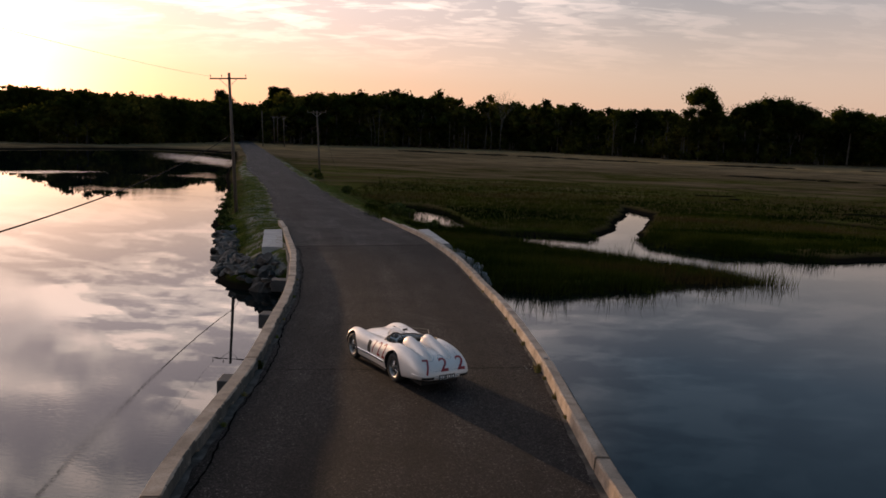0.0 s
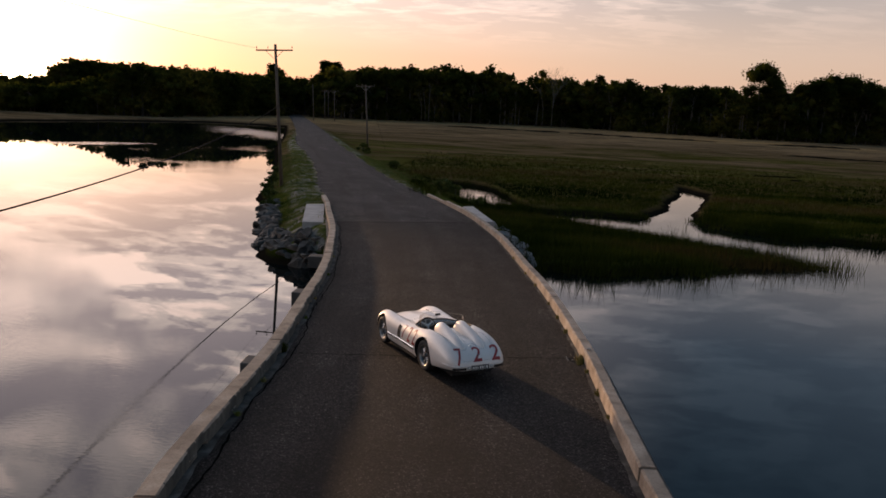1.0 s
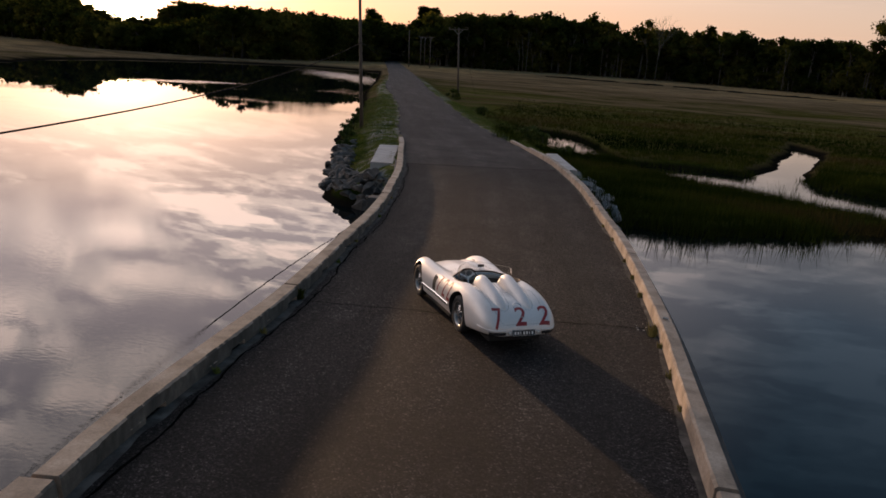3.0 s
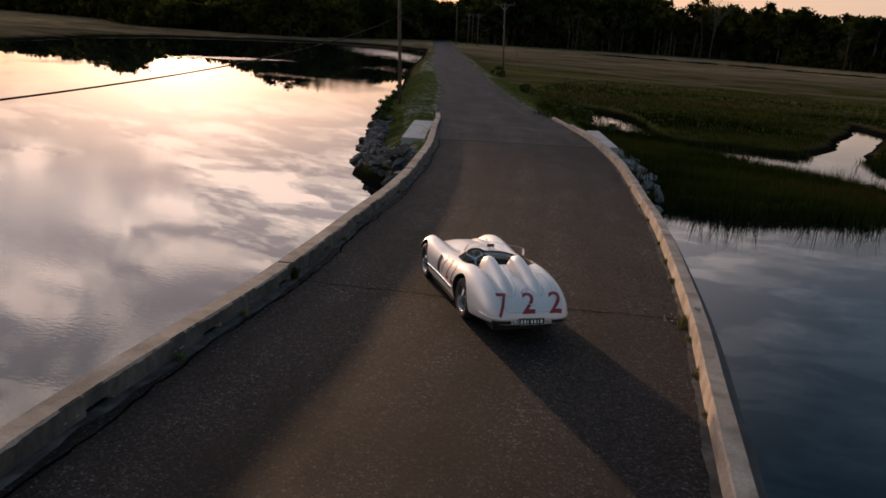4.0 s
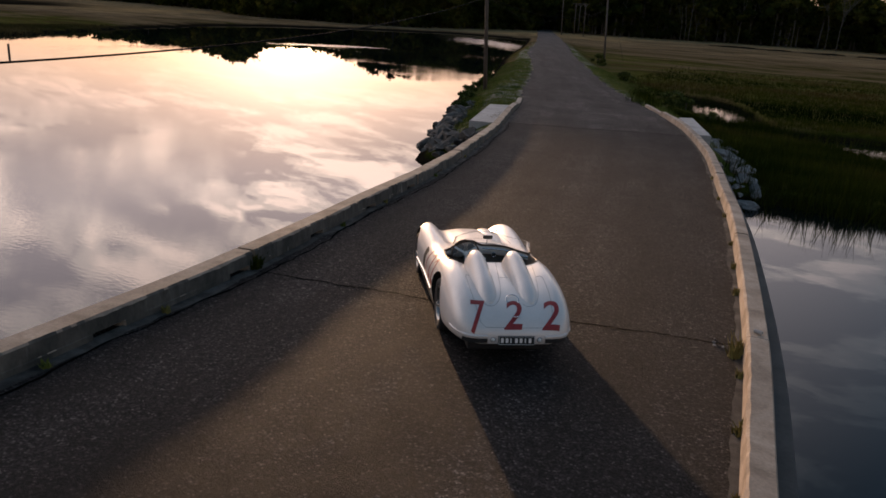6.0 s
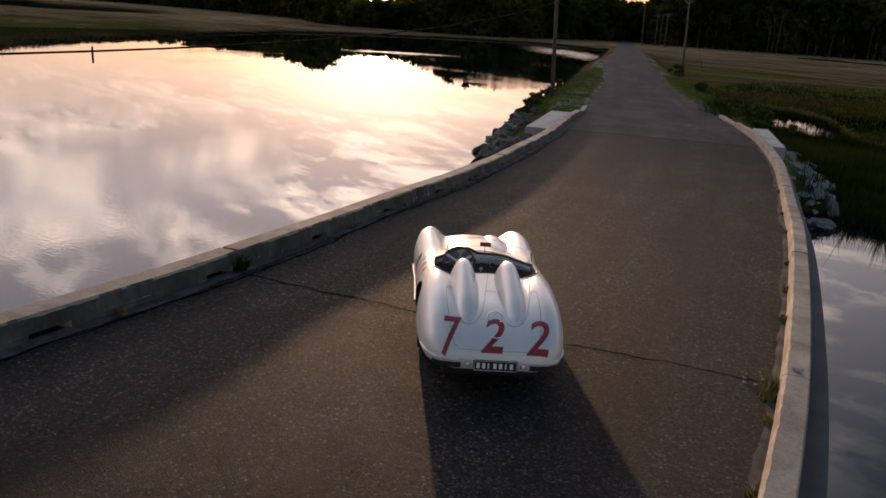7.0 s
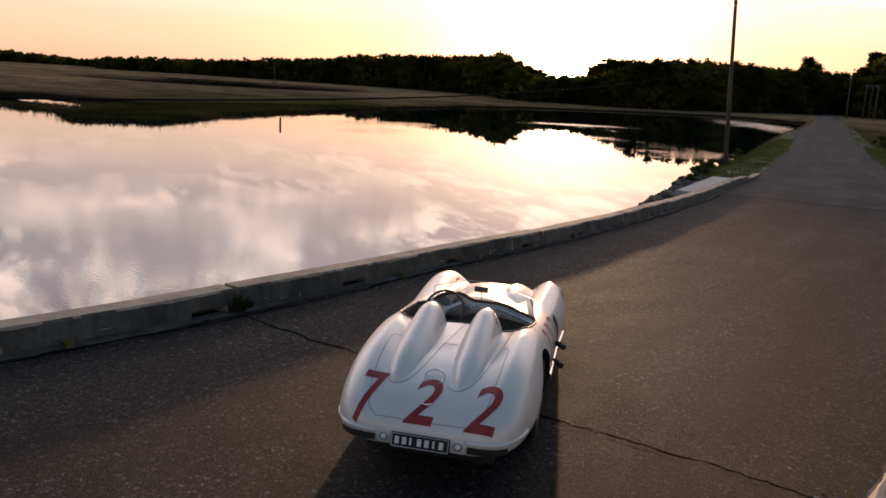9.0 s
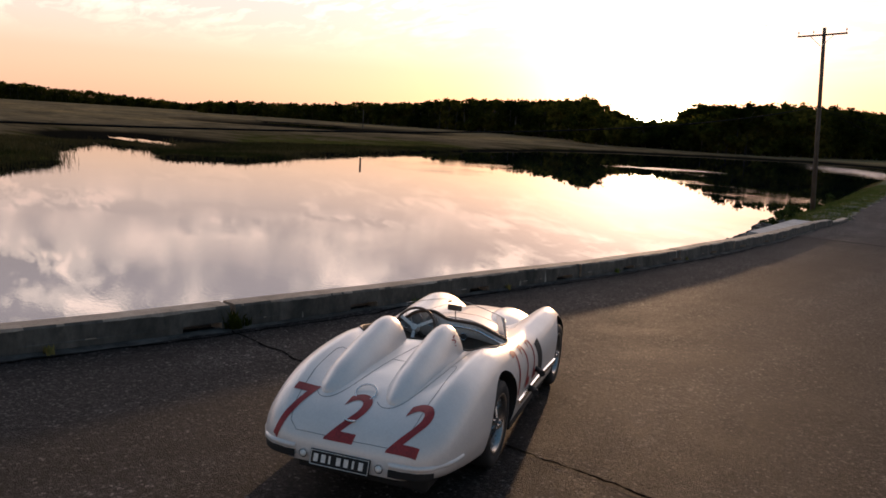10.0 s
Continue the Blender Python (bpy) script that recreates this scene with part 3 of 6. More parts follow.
def build_kerb(name, edge, sign, joints, label, slot_gap):
    """Concrete kerb wall in cast lengths, worn on the arris, with drain slots at its foot."""
    root = tagged(new(name), label, "kerb wall", kind="structure")
    rng = random.Random(5 + sign)
    for a, b in zip(joints, joints[1:]):
        pts, out = kerb_path(edge, sign, a + 0.012, b - 0.012, 0.04)
        if len(pts) < 2:
            continue
        profs = []
        dz = rng.uniform(-0.012, 0.012)
        for i, (x, y) in enumerate(pts):
            w = 0.008 * math.sin(y * 3.1 + sign) + 0.004 * math.sin(y * 11.3 + 1) + 0.003 * math.sin(y * 29.0)
            low = float(smoothstep(34.0, 34.8, y) if sign < 0 else smoothstep(39.4, 40.2, y))
            h = (0.285 + dz + 0.006 * math.sin(y * 1.3)) * (1 - 0.5 * low)
            slot = slot_gap and (y % slot_gap) < 0.48 and y < 26
            foot = 0.20 if slot else 0.0
            ch = 0.022 + abs(w)
            wide = (0.12 if y < -7.1 else 0.02) if sign < 0 else -0.045
            profs.append([(foot, -0.25), (foot, 0.085), (0.004 + w * 0.5, 0.095), (0.012 + w, h - ch), (0.012 + ch, h), (0.300 + wide, h - 0.004), (0.318 + wide, h - 0.03), (0.330 + wide, -0.25)])
        ob = part("kerb_length", sweep(pts, out, profs), CONCRETE, root)
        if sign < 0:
            # algae stains the road face; its shade is put into the darker colour too
            ob.data.materials.append(STAINED_SHADED)
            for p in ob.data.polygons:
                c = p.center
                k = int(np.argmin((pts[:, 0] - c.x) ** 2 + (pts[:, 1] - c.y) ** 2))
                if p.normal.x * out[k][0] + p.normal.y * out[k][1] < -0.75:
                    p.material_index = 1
    return root


build_kerb("kerb_wall_west", LEFT, -1, [-52, -44, -36, -28.5, -21.5, -14.6, -10.6, -7.1, 0.66, 8.6, 13.4, 17.6, 22.0, 26.3, 30.0, 33.9, 37.4, 40.8], "weathered concrete kerb wall with drain slots at its foot", 2.6)
build_kerb("kerb_wall_east", RIGHT, 1, [-52, -44, -36, -28.5, -21.5, -14.6, -9.6, -4.9, 1.35, 7.4, 10.6, 15.4, 20.2, 24.4, 28.0, 32.0, 36.0, 39.3, 42.6, 46.0], "weathered concrete kerb wall with a sunlit inner face", 0)


def build_deck():
    """The slab under the road, with a ledge outside each kerb, bent caps and piles."""
    i = (MID[:, 1] > -53) & (MID[:, 1] < 29.5)
    v, f = [], []
    for l, r in zip(LEFT[i], RIGHT[i]):
        d = (r - l) / np.linalg.norm(r - l)
        a, b = l - d * 0.46, r + d * 0.52
        za, zb = float(road_z(*a)), float(road_z(*b))
        v += [(*a, za - 0.09), (*b, zb - 0.09), (*b, zb - 0.75), (*a, za - 0.55)]
    n = len(v) // 4
    for k in range(n - 1):
        for j in range(4):
            j2 = (j + 1) % 4
            f.append((k * 4 + j, k * 4 + j2, k * 4 + 4 + j2, k * 4 + 4 + j))
    f += [(0, 1, 2, 3), (n * 4 - 1, n * 4 - 2, n * 4 - 3, n * 4 - 4)]
    me = bpy.data.meshes.new("deck")
    me.from_pydata(v, [], f)
    bm = bmesh.new()
    bm.from_mesh(me)
    bmesh.ops.recalc_face_normals(bm, faces=bm.faces)
    root = tagged(new("bridge_deck"), "concrete bridge deck slab on piles over the water, coloured dark for shade", "bridge", kind="structure")
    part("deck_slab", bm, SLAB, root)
    for y0 in (-46, -38, -30, -22, -14, -6.2, 1.5, 9.2, 17.2):
        k = int(np.argmin(abs(MID[:, 1] - y0)))
        l, r = LEFT[k], RIGHT[k]
        d = (r - l) / np.linalg.norm(r - l)
        c, half = (l + r) / 2, np.linalg.norm(r - l) / 2
        z = float(road_z(*c))
        bm = bmesh.new()
        box(bm, -half - 1.15, half + 0.2, -0.32, 0.32, -1.10, -0.56, 0.04)
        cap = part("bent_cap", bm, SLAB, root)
        cap.matrix_basis = pose(c[0], c[1], z, 0, 0, math.degrees(math.atan2(d[1], d[0])))
        for u in (-0.85, -0.3, 0.3, 0.85):
            q = c + d * half * u
            bm = bmesh.new()
            rod(bm, (q[0], q[1], -4.2), (q[0], q[1], z - 1.1), 0.2, 0.2, 10)
            part("pile", bm, SLAB, root)
    # abutment wall at the end of the span
    bm = bmesh.new()
    box(bm, -4.8, 4.3, -0.4, 0.4, -3.6, -0.60, 0.03)
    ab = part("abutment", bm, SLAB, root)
    ab.matrix_basis = pose(-2.6, 22.4, -0.6, 0, 0, 13)
    return root


build_deck()


def build_seam(name, points, width, label):
    """A thin dark ribbon lying in the asphalt."""
    bm = bmesh.new()
    prev = None
    rng = random.Random(len(points))
    for i, (x, y) in enumerate(points):
        a, b = points[max(i - 1, 0)], points[min(i + 1, len(points) - 1)]
        t = Vector((b[0] - a[0], b[1] - a[1])).normalized()
        n = Vector((-t.y, t.x)) * width * rng.uniform(0.3, 0.9)
        z = float(road_z(x, y)) + 0.006
        row = [bm.verts.new((x + n.x, y + n.y, z)), bm.verts.new((x - n.x, y - n.y, z))]
        if prev:
            bm.faces.new((prev[0], prev[1], row[1], row[0]))
        prev = row
    return tagged(part(name, bm, CRACK), label, "road crack", kind="structure")


def wander(a, b, n, amount, seed):
    rng = random.Random(seed)
    out, off = [], 0.0
    for i in range(n + 1):
        u = i / n
        off = off * 0.8 + rng.uniform(-amount, amount)
        k = math.sin(math.pi * u) ** 0.3
        out.append((a[0] + (b[0] - a[0]) * u + off * k * 0.3, a[1] + (b[1] - a[1]) * u + off * k))
    return out


build_seam("crack", wander((-3.45, 0.56), (-1.9, 0.75), 22, 0.03, 2) + wander((-1.85, 0.76), (1.0, 1.15), 36, 0.03, 5) + wander((1.05, 1.16), (2.5, 1.52), 20, 0.03, 8) + wander((2.55, 1.53), (3.66, 1.68), 16, 0.03, 9), 0.021, "ragged dark crack across the asphalt")
build_seam("joint", wander((-8.3, 25.2), (0.2, 28.1), 40, 0.03, 4), 0.10, "dark tarred joint where the bridge ends")


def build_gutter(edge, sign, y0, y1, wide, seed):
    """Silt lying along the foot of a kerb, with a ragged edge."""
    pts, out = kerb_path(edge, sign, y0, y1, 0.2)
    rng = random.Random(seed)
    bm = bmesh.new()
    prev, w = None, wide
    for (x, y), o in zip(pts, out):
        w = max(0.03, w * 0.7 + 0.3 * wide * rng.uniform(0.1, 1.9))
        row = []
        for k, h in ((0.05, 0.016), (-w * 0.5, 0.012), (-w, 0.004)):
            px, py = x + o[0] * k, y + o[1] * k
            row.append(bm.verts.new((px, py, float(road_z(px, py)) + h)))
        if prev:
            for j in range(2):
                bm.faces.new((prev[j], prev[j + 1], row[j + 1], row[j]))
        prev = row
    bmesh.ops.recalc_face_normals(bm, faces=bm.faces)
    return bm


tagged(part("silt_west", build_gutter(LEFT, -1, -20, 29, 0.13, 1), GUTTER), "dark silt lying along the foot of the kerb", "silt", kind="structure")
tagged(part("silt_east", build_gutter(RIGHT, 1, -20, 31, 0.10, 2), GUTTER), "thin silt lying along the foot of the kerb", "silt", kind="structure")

pts, out = kerb_path(LEFT, -1, -20, 25, 0.16)
rng = random.Random(21)
edge_line, off = [], 0.0
for (x, y), o in zip(pts, out):
    off = off * 0.7 + rng.uniform(-0.03, 0.03)
    k = 0.23 + off + 0.04 * math.sin(y * 0.9)
    edge_line.append((x - o[0] * k, y - o[1] * k))
build_seam("asphalt_edge", edge_line, 0.026, "ragged dark edge where the asphalt stops short of the kerb")

# pale approach slabs behind the kerb ends
def build_block(corners, z, deep, label):
    lo, hi = [], []
    bm = bmesh.new()
    for x, y in corners:
        hi.append(bm.verts.new((x, y, z - 0.008 * (y - corners[0][1]))))
        lo.append(bm.verts.new((x, y, z - deep)))
    bm.faces.new(hi)
    bm.faces.new(lo[::-1])
    for i in range(4):
        j = (i + 1) % 4
        bm.faces.new((lo[i], lo[j], hi[j], hi[i]))
    bmesh.ops.recalc_face_normals(bm, faces=bm.faces)
    bmesh.ops.bevel(bm, geom=bm.edges[:], offset=0.03, segments=2, affect="EDGES")
    tagged(part("concrete_block", bm, PALE_CONCRETE), label, "concrete block")


build_block([(-10.2, 25.2), (-9.02, 25.4), (-11.05, 33.4), (-12.15, 32.8)], -1.02, 1.3, "pale concrete block behind the kerb wall on the rock bank")
build_block([(0.0, 27.6), (0.62, 27.9), (-1.05, 34.6), (-1.75, 34.2)], -0.74, 1.2, "pale concrete block behind the kerb wall beside the marsh")


# ---- rock banks ----
def rock_mesh(seed):
    rng = random.Random(seed)
    bm = bmesh.new()
    bmesh.ops.create_icosphere(bm, subdivisions=2, radius=0.5)
    cuts = [(Vector((rng.gauss(0, 1), rng.gauss(0, 1), rng.gauss(0, 1))).normalized(), rng.uniform(0.17, 0.36)) for _ in range(8)]
    for v in bm.verts:
        for n, d in cuts:
            over = v.co.dot(n) - d
            if over > 0:
                v.co -= n * over
        v.co *= 1 + 0.06 * noise.noise(v.co * 5 + Vector((seed, 0, 0)))
        v.co.x *= 1.25
        v.co.z *= 0.72
    me = bpy.data.meshes.new("rock")
    bm.to_mesh(me)
    bm.free()
    return me


ROCKS = [rock_mesh(s) for s in range(10)]
for me in ROCKS:
    me.materials.append(ROCK)
PALE_ROCKS = [me.copy() for me in ROCKS]
for me in PALE_ROCKS:
    me.materials.clear()
    me.materials.append(PALE_ROCK)


def bank_rocks(name, label, meshes, path, n, size, seed, spread):
    """Riprap tipped along a shore."""
    rng = random.Random(seed)
    root = tagged(new(name), label, "rocks", kind="structure")
    path = [np.array(p, float) for p in path]
    cum = np.r_[0, np.cumsum([np.linalg.norm(b - a) for a, b in zip(path, path[1:])])]
    pa = np.array(path)
    s = cum[-1] * np.array([rng.random() ** 1.25 for _ in range(n)])
    xs = np.interp(s, cum, pa[:, 0]) + np.array([rng.uniform(*spread) for _ in range(n)])
    ys = np.interp(s, cum, pa[:, 1]) + np.array([rng.uniform(-0.8, 0.8) for _ in range(n)])
    zs = np.maximum(ground_z(xs[None], ys[None])[0], -3.15)
    for x, y, z in zip(xs, ys, zs):
        k = size[0] + (size[1] - size[0]) * rng.random() ** 1.7
        piece("rock", rng.choice(meshes), root, pose(x, y, z + k * 0.12, rng.uniform(-25, 25), rng.uniform(-25, 25), rng.uniform(0, 360)) @ Matrix.Diagonal((k * rng.uniform(0.8, 1.3), k, k, 1)))


# ---- poles and lines ----
def build_pole(base, top, arm=None, label="", braces=True):
    """A wooden utility pole; arm gives the two ends of its crossarm."""
    root = tagged(new("utility_pole"), label, "utility pole", "poles along the causeway")
    base, top = Vector(base), Vector(top)
    root.matrix_basis = Matrix.Translation(base)
    bm = bmesh.new()
    rod(bm, (0, 0, -0.6), top - base, 0.17, 0.115, 12)
    part("shaft", bm, POLE_WOOD, root, smooth=True)
    if arm:
        a, b = Vector(arm[0]) - base, Vector(arm[1]) - base
        c = (a + b) / 2
        m = Matrix.Translation(c) @ (b - a).to_track_quat("X", "Z").to_matrix().to_4x4()
        h = (b - a).length / 2
        bm = bmesh.new()
        box(bm, -h, h, -0.21, -0.10, -0.06, 0.06, 0.01)
        part("crossarm", bm, POLE_WOOD, root).matrix_basis = m
        if braces:
            for s in (-1, 1):
                bm = bmesh.new()
                rod(bm, (s * 0.75, -0.16, -0.04), (s * 0.05, -0.14, -0.72), 0.022, 0.022, 6)
                part("brace", bm, STEEL, root).matrix_basis = m
        for u in (-0.96, -0.35, 0.96):
            bm = bmesh.new()
            rod(bm, (u * h, -0.155, 0.05), (u * h, -0.155, 0.2), 0.018, 0.018, 6)
            rod(bm, (u * h, -0.155, 0.2), (u * h, -0.155, 0.27), 0.055, 0.04, 8)
            rod(bm, (u * h, -0.155, 0.27), (u * h, -0.155, 0.34), 0.045, 0.03, 8)
            part("insulator", bm, CERAMIC, root).matrix_basis = m
    return root


def build_line(points, sag, r, label, n=40):
    """A hanging wire from the first point to the last."""
    a, b = Vector(points[0]), Vector(points[-1])
    pts = []
    for i in range(n + 1):
        u = i / n
        p = a.lerp(b, u)
        pts.append((p.x, p.y, p.z - 4 * sag * u * (1 - u)))
    return tagged(tube("overhead_line", pts, r, CABLE, None, label, 1), "", "overhead line", "lines between the poles")


build_pole((-19.9, 51.6, -2.0), (-19.95, 49.7, 10.3), ((-21.55, 49.45, 9.72), (-18.4, 49.85, 9.86)), "tall leaning wooden utility pole with a crossarm on the bank")
FAR_POLES = [((-23.8, 110.2, -2.0), (-24.5, 110.3, 8.4), 1.5), ((-73.5, 255, -2.1), (-74.0, 255, 10.4), 0), ((-67.5, 262, -2.1), (-67.8, 262, 8.7), 1.4), ((-75.4, 278, -2.1), (-75.7, 278, 8.9), 1.4), ((-77.6, 292, -2.1), (-77.8, 292, 8.9), 1.2)]
TOPS = []
for b0, t0, w in FAR_POLES:
    arm = ((t0[0] - w, t0[1] - 0.3, t0[2] - 0.35), (t0[0] + w, t0[1] + 0.3, t0[2] - 0.2)) if w else None
    build_pole(b0, t0, arm, "grey wooden utility pole beside the causeway" if w else "bare grey wooden pole beside the causeway")
    TOPS.append(t0)
build_pole((-104.0, 300.0, -2.3), (-104.2, 300.0, 9.6), None, "thin wooden pole at the edge of the water")
CABLE_A, CABLE_B = (-19.65, 49.8, 5.06), (-6.57, -48.0, 5.24)
build_line([CABLE_A, CABLE_B], 3.04, 0.03, "thick black cable sagging low over the water")
build_line([CABLE_A, TOPS[0][:2] + (5.2,)], 1.3, 0.02, "black cable hanging over the causeway")
build_line([CABLE_A, (-73.8, 255.0, 6.6)], 3.2, 0.018, "black cable hanging beside the causeway")
build_line([(-21.4, 49.4, 9.9), (-10.0, -50.0, 11.0)], 1.0, 0.008, "thin bare wire high over the water")
for i in range(len(TOPS) - 1):
    for dx, dz in ((-1.1, 0.0), (1.1, 0.1), (0.0, -2.6)):
        a, b = TOPS[i], TOPS[min(i + 2, len(TOPS) - 1) if i == 0 else i + 1]
        build_line([(a[0] + dx, a[1], a[2] + dz), (b[0] + dx, b[1], b[2] + dz)], 1.6, 0.016, "black wire hanging between two poles")
tube("guy_wire", [(-23.6, 110.2, 6.2), (-20.6, 108.8, -1.9)], 0.014, CABLE)
tagged(bpy.data.objects["guy_wire"], "taut steel guy wire bracing a pole", "guy wire")


# ---- woods ----
tmp = bmesh.new()
bmesh.ops.create_icosphere(tmp, subdivisions=1, radius=1.0)
ICO = np.array([v.co for v in tmp.verts])
ICO_F = np.array([[v.index for v in f.verts] for f in tmp.faces])
tmp.free()


def tree_arrays(seed, height, spread, trunk_share, leaves, leaf, clumps=(10, 15)):
    """Arrays of one tree: crown quads and trunk quads, base at the origin."""
    rng = np.random.default_rng(seed)
    nb = int(rng.integers(*clumps))
    th = rng.uniform(0, 2 * math.pi, nb)
    rad = spread * np.sqrt(rng.uniform(0.02, 1, nb))
    cz = height * rng.uniform(trunk_share + 0.1, 0.9, nb)
    rad *= 1.15 - 0.75 * np.clip((cz / height - 0.55) / 0.45, 0, 1)
    cen = np.stack([rad * np.cos(th), rad * np.sin(th), cz], 1)
    size = spread * rng.uniform(0.36, 0.56, nb)
    which = rng.integers(0, nb, leaves)
    d = rng.normal(size=(leaves, 3))
    d /= np.linalg.norm(d, axis=1)[:, None]
    r = rng.uniform(0.4, 1.15, leaves) ** 0.5
    pos = cen[which] + d * (size[which] * r)[:, None] * np.array([1, 1, 0.72])
    pos += rng.normal(0, 0.10, pos.shape) * spread * 0.4
    u = rng.normal(size=(leaves, 3))
    u /= np.linalg.norm(u, axis=1)[:, None]
    w = np.cross(u, rng.normal(size=(leaves, 3)))
    w /= np.linalg.norm(w, axis=1)[:, None]
    s = (leaf * rng.uniform(0.5, 1.5, leaves))[:, None]
    q = np.stack([pos - u * s - w * s * 0.6, pos + u * s - w * s * 0.4, pos + w * s], 1)
    # twiggy hearts of the clumps, so that no light comes through
    hearts = cen[:, None, :] + ICO[None] * (size * 0.66)[:, None, None] * np.array([1, 1, 0.72]) * rng.uniform(0.7, 1.2, (nb, 12, 1))
    lv = np.concatenate([q.reshape(-1, 3), hearts.reshape(-1, 3)])
    lf = np.concatenate([np.arange(leaves * 3).reshape(-1, 3)] + [ICO_F + leaves * 3 + 12 * k for k in range(nb)])
    tv, tf = [], []

    def limb(a, b, r0, r1):
        a, b = np.array(a), np.array(b)
        ax = (b - a) / np.linalg.norm(b - a)
        e1 = np.cross(ax, (0.3, 0.8, 0.2))
        e1 /= np.linalg.norm(e1)
        e2 = np.cross(ax, e1)
        o = len(tv)
        for c, rr in ((a, r0), (b, r1)):
            for k in range(5):
                an = 2 * math.pi * k / 5
                tv.append(c + rr * (math.cos(an) * e1 + math.sin(an) * e2))
        for k in range(5):
            tf.append((o + k, o + (k + 1) % 5, o + 5 + (k + 1) % 5, o + 5 + k))

    tr = height * 0.014 + 0.05
    lean = rng.normal(0, 0.025, 2) * height
    top = (lean[0], lean[1], height * 0.72)
    mid = (lean[0] * 0.4, lean[1] * 0.4, height * 0.4)
    limb((0, 0, -0.5), mid, tr, tr * 0.75)
    limb(mid, top, tr * 0.75, tr * 0.3)
    for c in cen[:6]:
        k = rng.uniform(0.45, 0.9)
        limb(np.array(mid) * (1 - k) + np.array(top) * k, c, tr * 0.35, tr * 0.12)
    return lv, lf, np.array(tv), np.array(tf)


KINDS = [tree_arrays(s, 1.0 * h, sp, ts, 300, 0.48) for s, h, sp, ts in [(1, 18, 3.6, 0.35), (2, 20, 4.4, 0.3), (3, 16, 4.0, 0.25), (4, 19, 3.2, 0.45), (5, 17, 5.0, 0.3), (6, 21, 3.8, 0.4), (7, 15, 4.6, 0.2), (8, 18, 4.2, 0.35)]]
KIND_H = [18, 20, 16, 19, 17, 21, 15, 18]
SHRUBS = [tree_arrays(s, 5.0, 2.6, 0.02, 130, 0.5, (6, 8)) for s in (21, 22, 23)]


def wood(name, label, places, seed, hearts=()):
    """Many trees standing together, as one leaf mesh and one trunk mesh. Each place: x, y, ground, height."""
    rng = np.random.default_rng(seed)
    L, LF, T, TF, lo, to = [], [], [], [], 0, 0
    for x, y, z, h in places:
        k = rng.integers(len(KINDS))
        if h < 8.5:
            arr, base = SHRUBS[rng.integers(3)], 5.0
        else:
            arr, base = KINDS[k], KIND_H[k]
        s = h / base
        a = rng.uniform(0, 2 * math.pi)
        sx = s * rng.uniform(0.85, 1.2)
        m = np.array([[math.cos(a) * sx, -math.sin(a) * sx, 0], [math.sin(a) * sx, math.cos(a) * sx, 0], [0, 0, s]])
        lv, lf, tv, tf = arr
        L.append(lv @ m.T + (x, y, z))
        LF.append(lf + lo)
        lo += len(lv)
        if h >= 6.5:
            T.append(tv @ m.T + (x, y, z))
            TF.append(tf + to)
            to += len(tv)
    root = tagged(new(name), label, "woods", kind="stuff")
    for path, share, back in hearts:
        ob = new("thicket", np_mesh("thicket", *thicket(path, share, back, seed), LEAF))
        ob.parent = root
        tagged(ob, kind="stuff")
    for nm, V, F, mat in (("foliage", L, LF, LEAF), ("trunks", T, TF, BARK)):
        ob = new(nm, np_mesh(nm, np.concatenate(V), np.concatenate(F), mat))
        ob.parent = root
        tagged(ob, kind="stuff")
    return root


def along(path, n, depth, seed, front=0.0):
    """Places strewn behind a woodland edge; path rows: x, y, height. Behind is away from the bridge."""
    rng = np.random.default_rng(seed)
    pa = np.array(path, float)
    cum = np.r_[0, np.cumsum(np.linalg.norm(np.diff(pa[:, :2], axis=0), axis=1))]
    out = []
    for i in range(n):
        s = cum[-1] * (i + rng.random()) / n
        x, y, h = (np.interp(s, cum, pa[:, k]) for k in range(3))
        back = front + depth * rng.random() ** 1.6
        r = math.hypot(x, y)
        x, y = x + x / r * back, y + y / r * back
        hh = h * rng.choice([0.70, 0.82, 0.9, 0.96, 1.03], p=[0.12, 0.22, 0.30, 0.28, 0.08])
        out.append((x, y, 0.0, hh))
    o = np.array(out)
    o[:, 2] = ground_z(o[None, :, 0], o[None, :, 1])[0]
    return [tuple(r) for r in o]


EAST_EDGE = [(-84, 300, 21), (-70, 300, 22), (-58, 308, 25), (-33, 325, 26.5), (-5, 335, 25.5), (20, 345, 24.5), (50, 325, 23), (88, 302, 22), (120, 300, 22), (180, 318, 22.5), (260, 325, 21), (380, 350, 20), (560, 380, 20)]
ROAD_END = [(-118, 318, 19), (-104, 322, 18), (-90, 330, 20.5), (-76, 330, 22)]
MID_EDGE = [(-98, 300, 18), (-104, 275, 17.6), (-108, 245, 17.8), (-113, 218, 17.4), (-116, 211, 17.2)]
# low growth on the near shore, across the notch
LOW_EDGE = [(-117, 210, 16.2), (-125, 208, 14.0), (-131, 206, 11.0), (-140, 203, 8.9), (-150, 200, 8.9), (-157, 198, 9.8), (-162, 199, 13.0), (-168, 202, 15.5)]
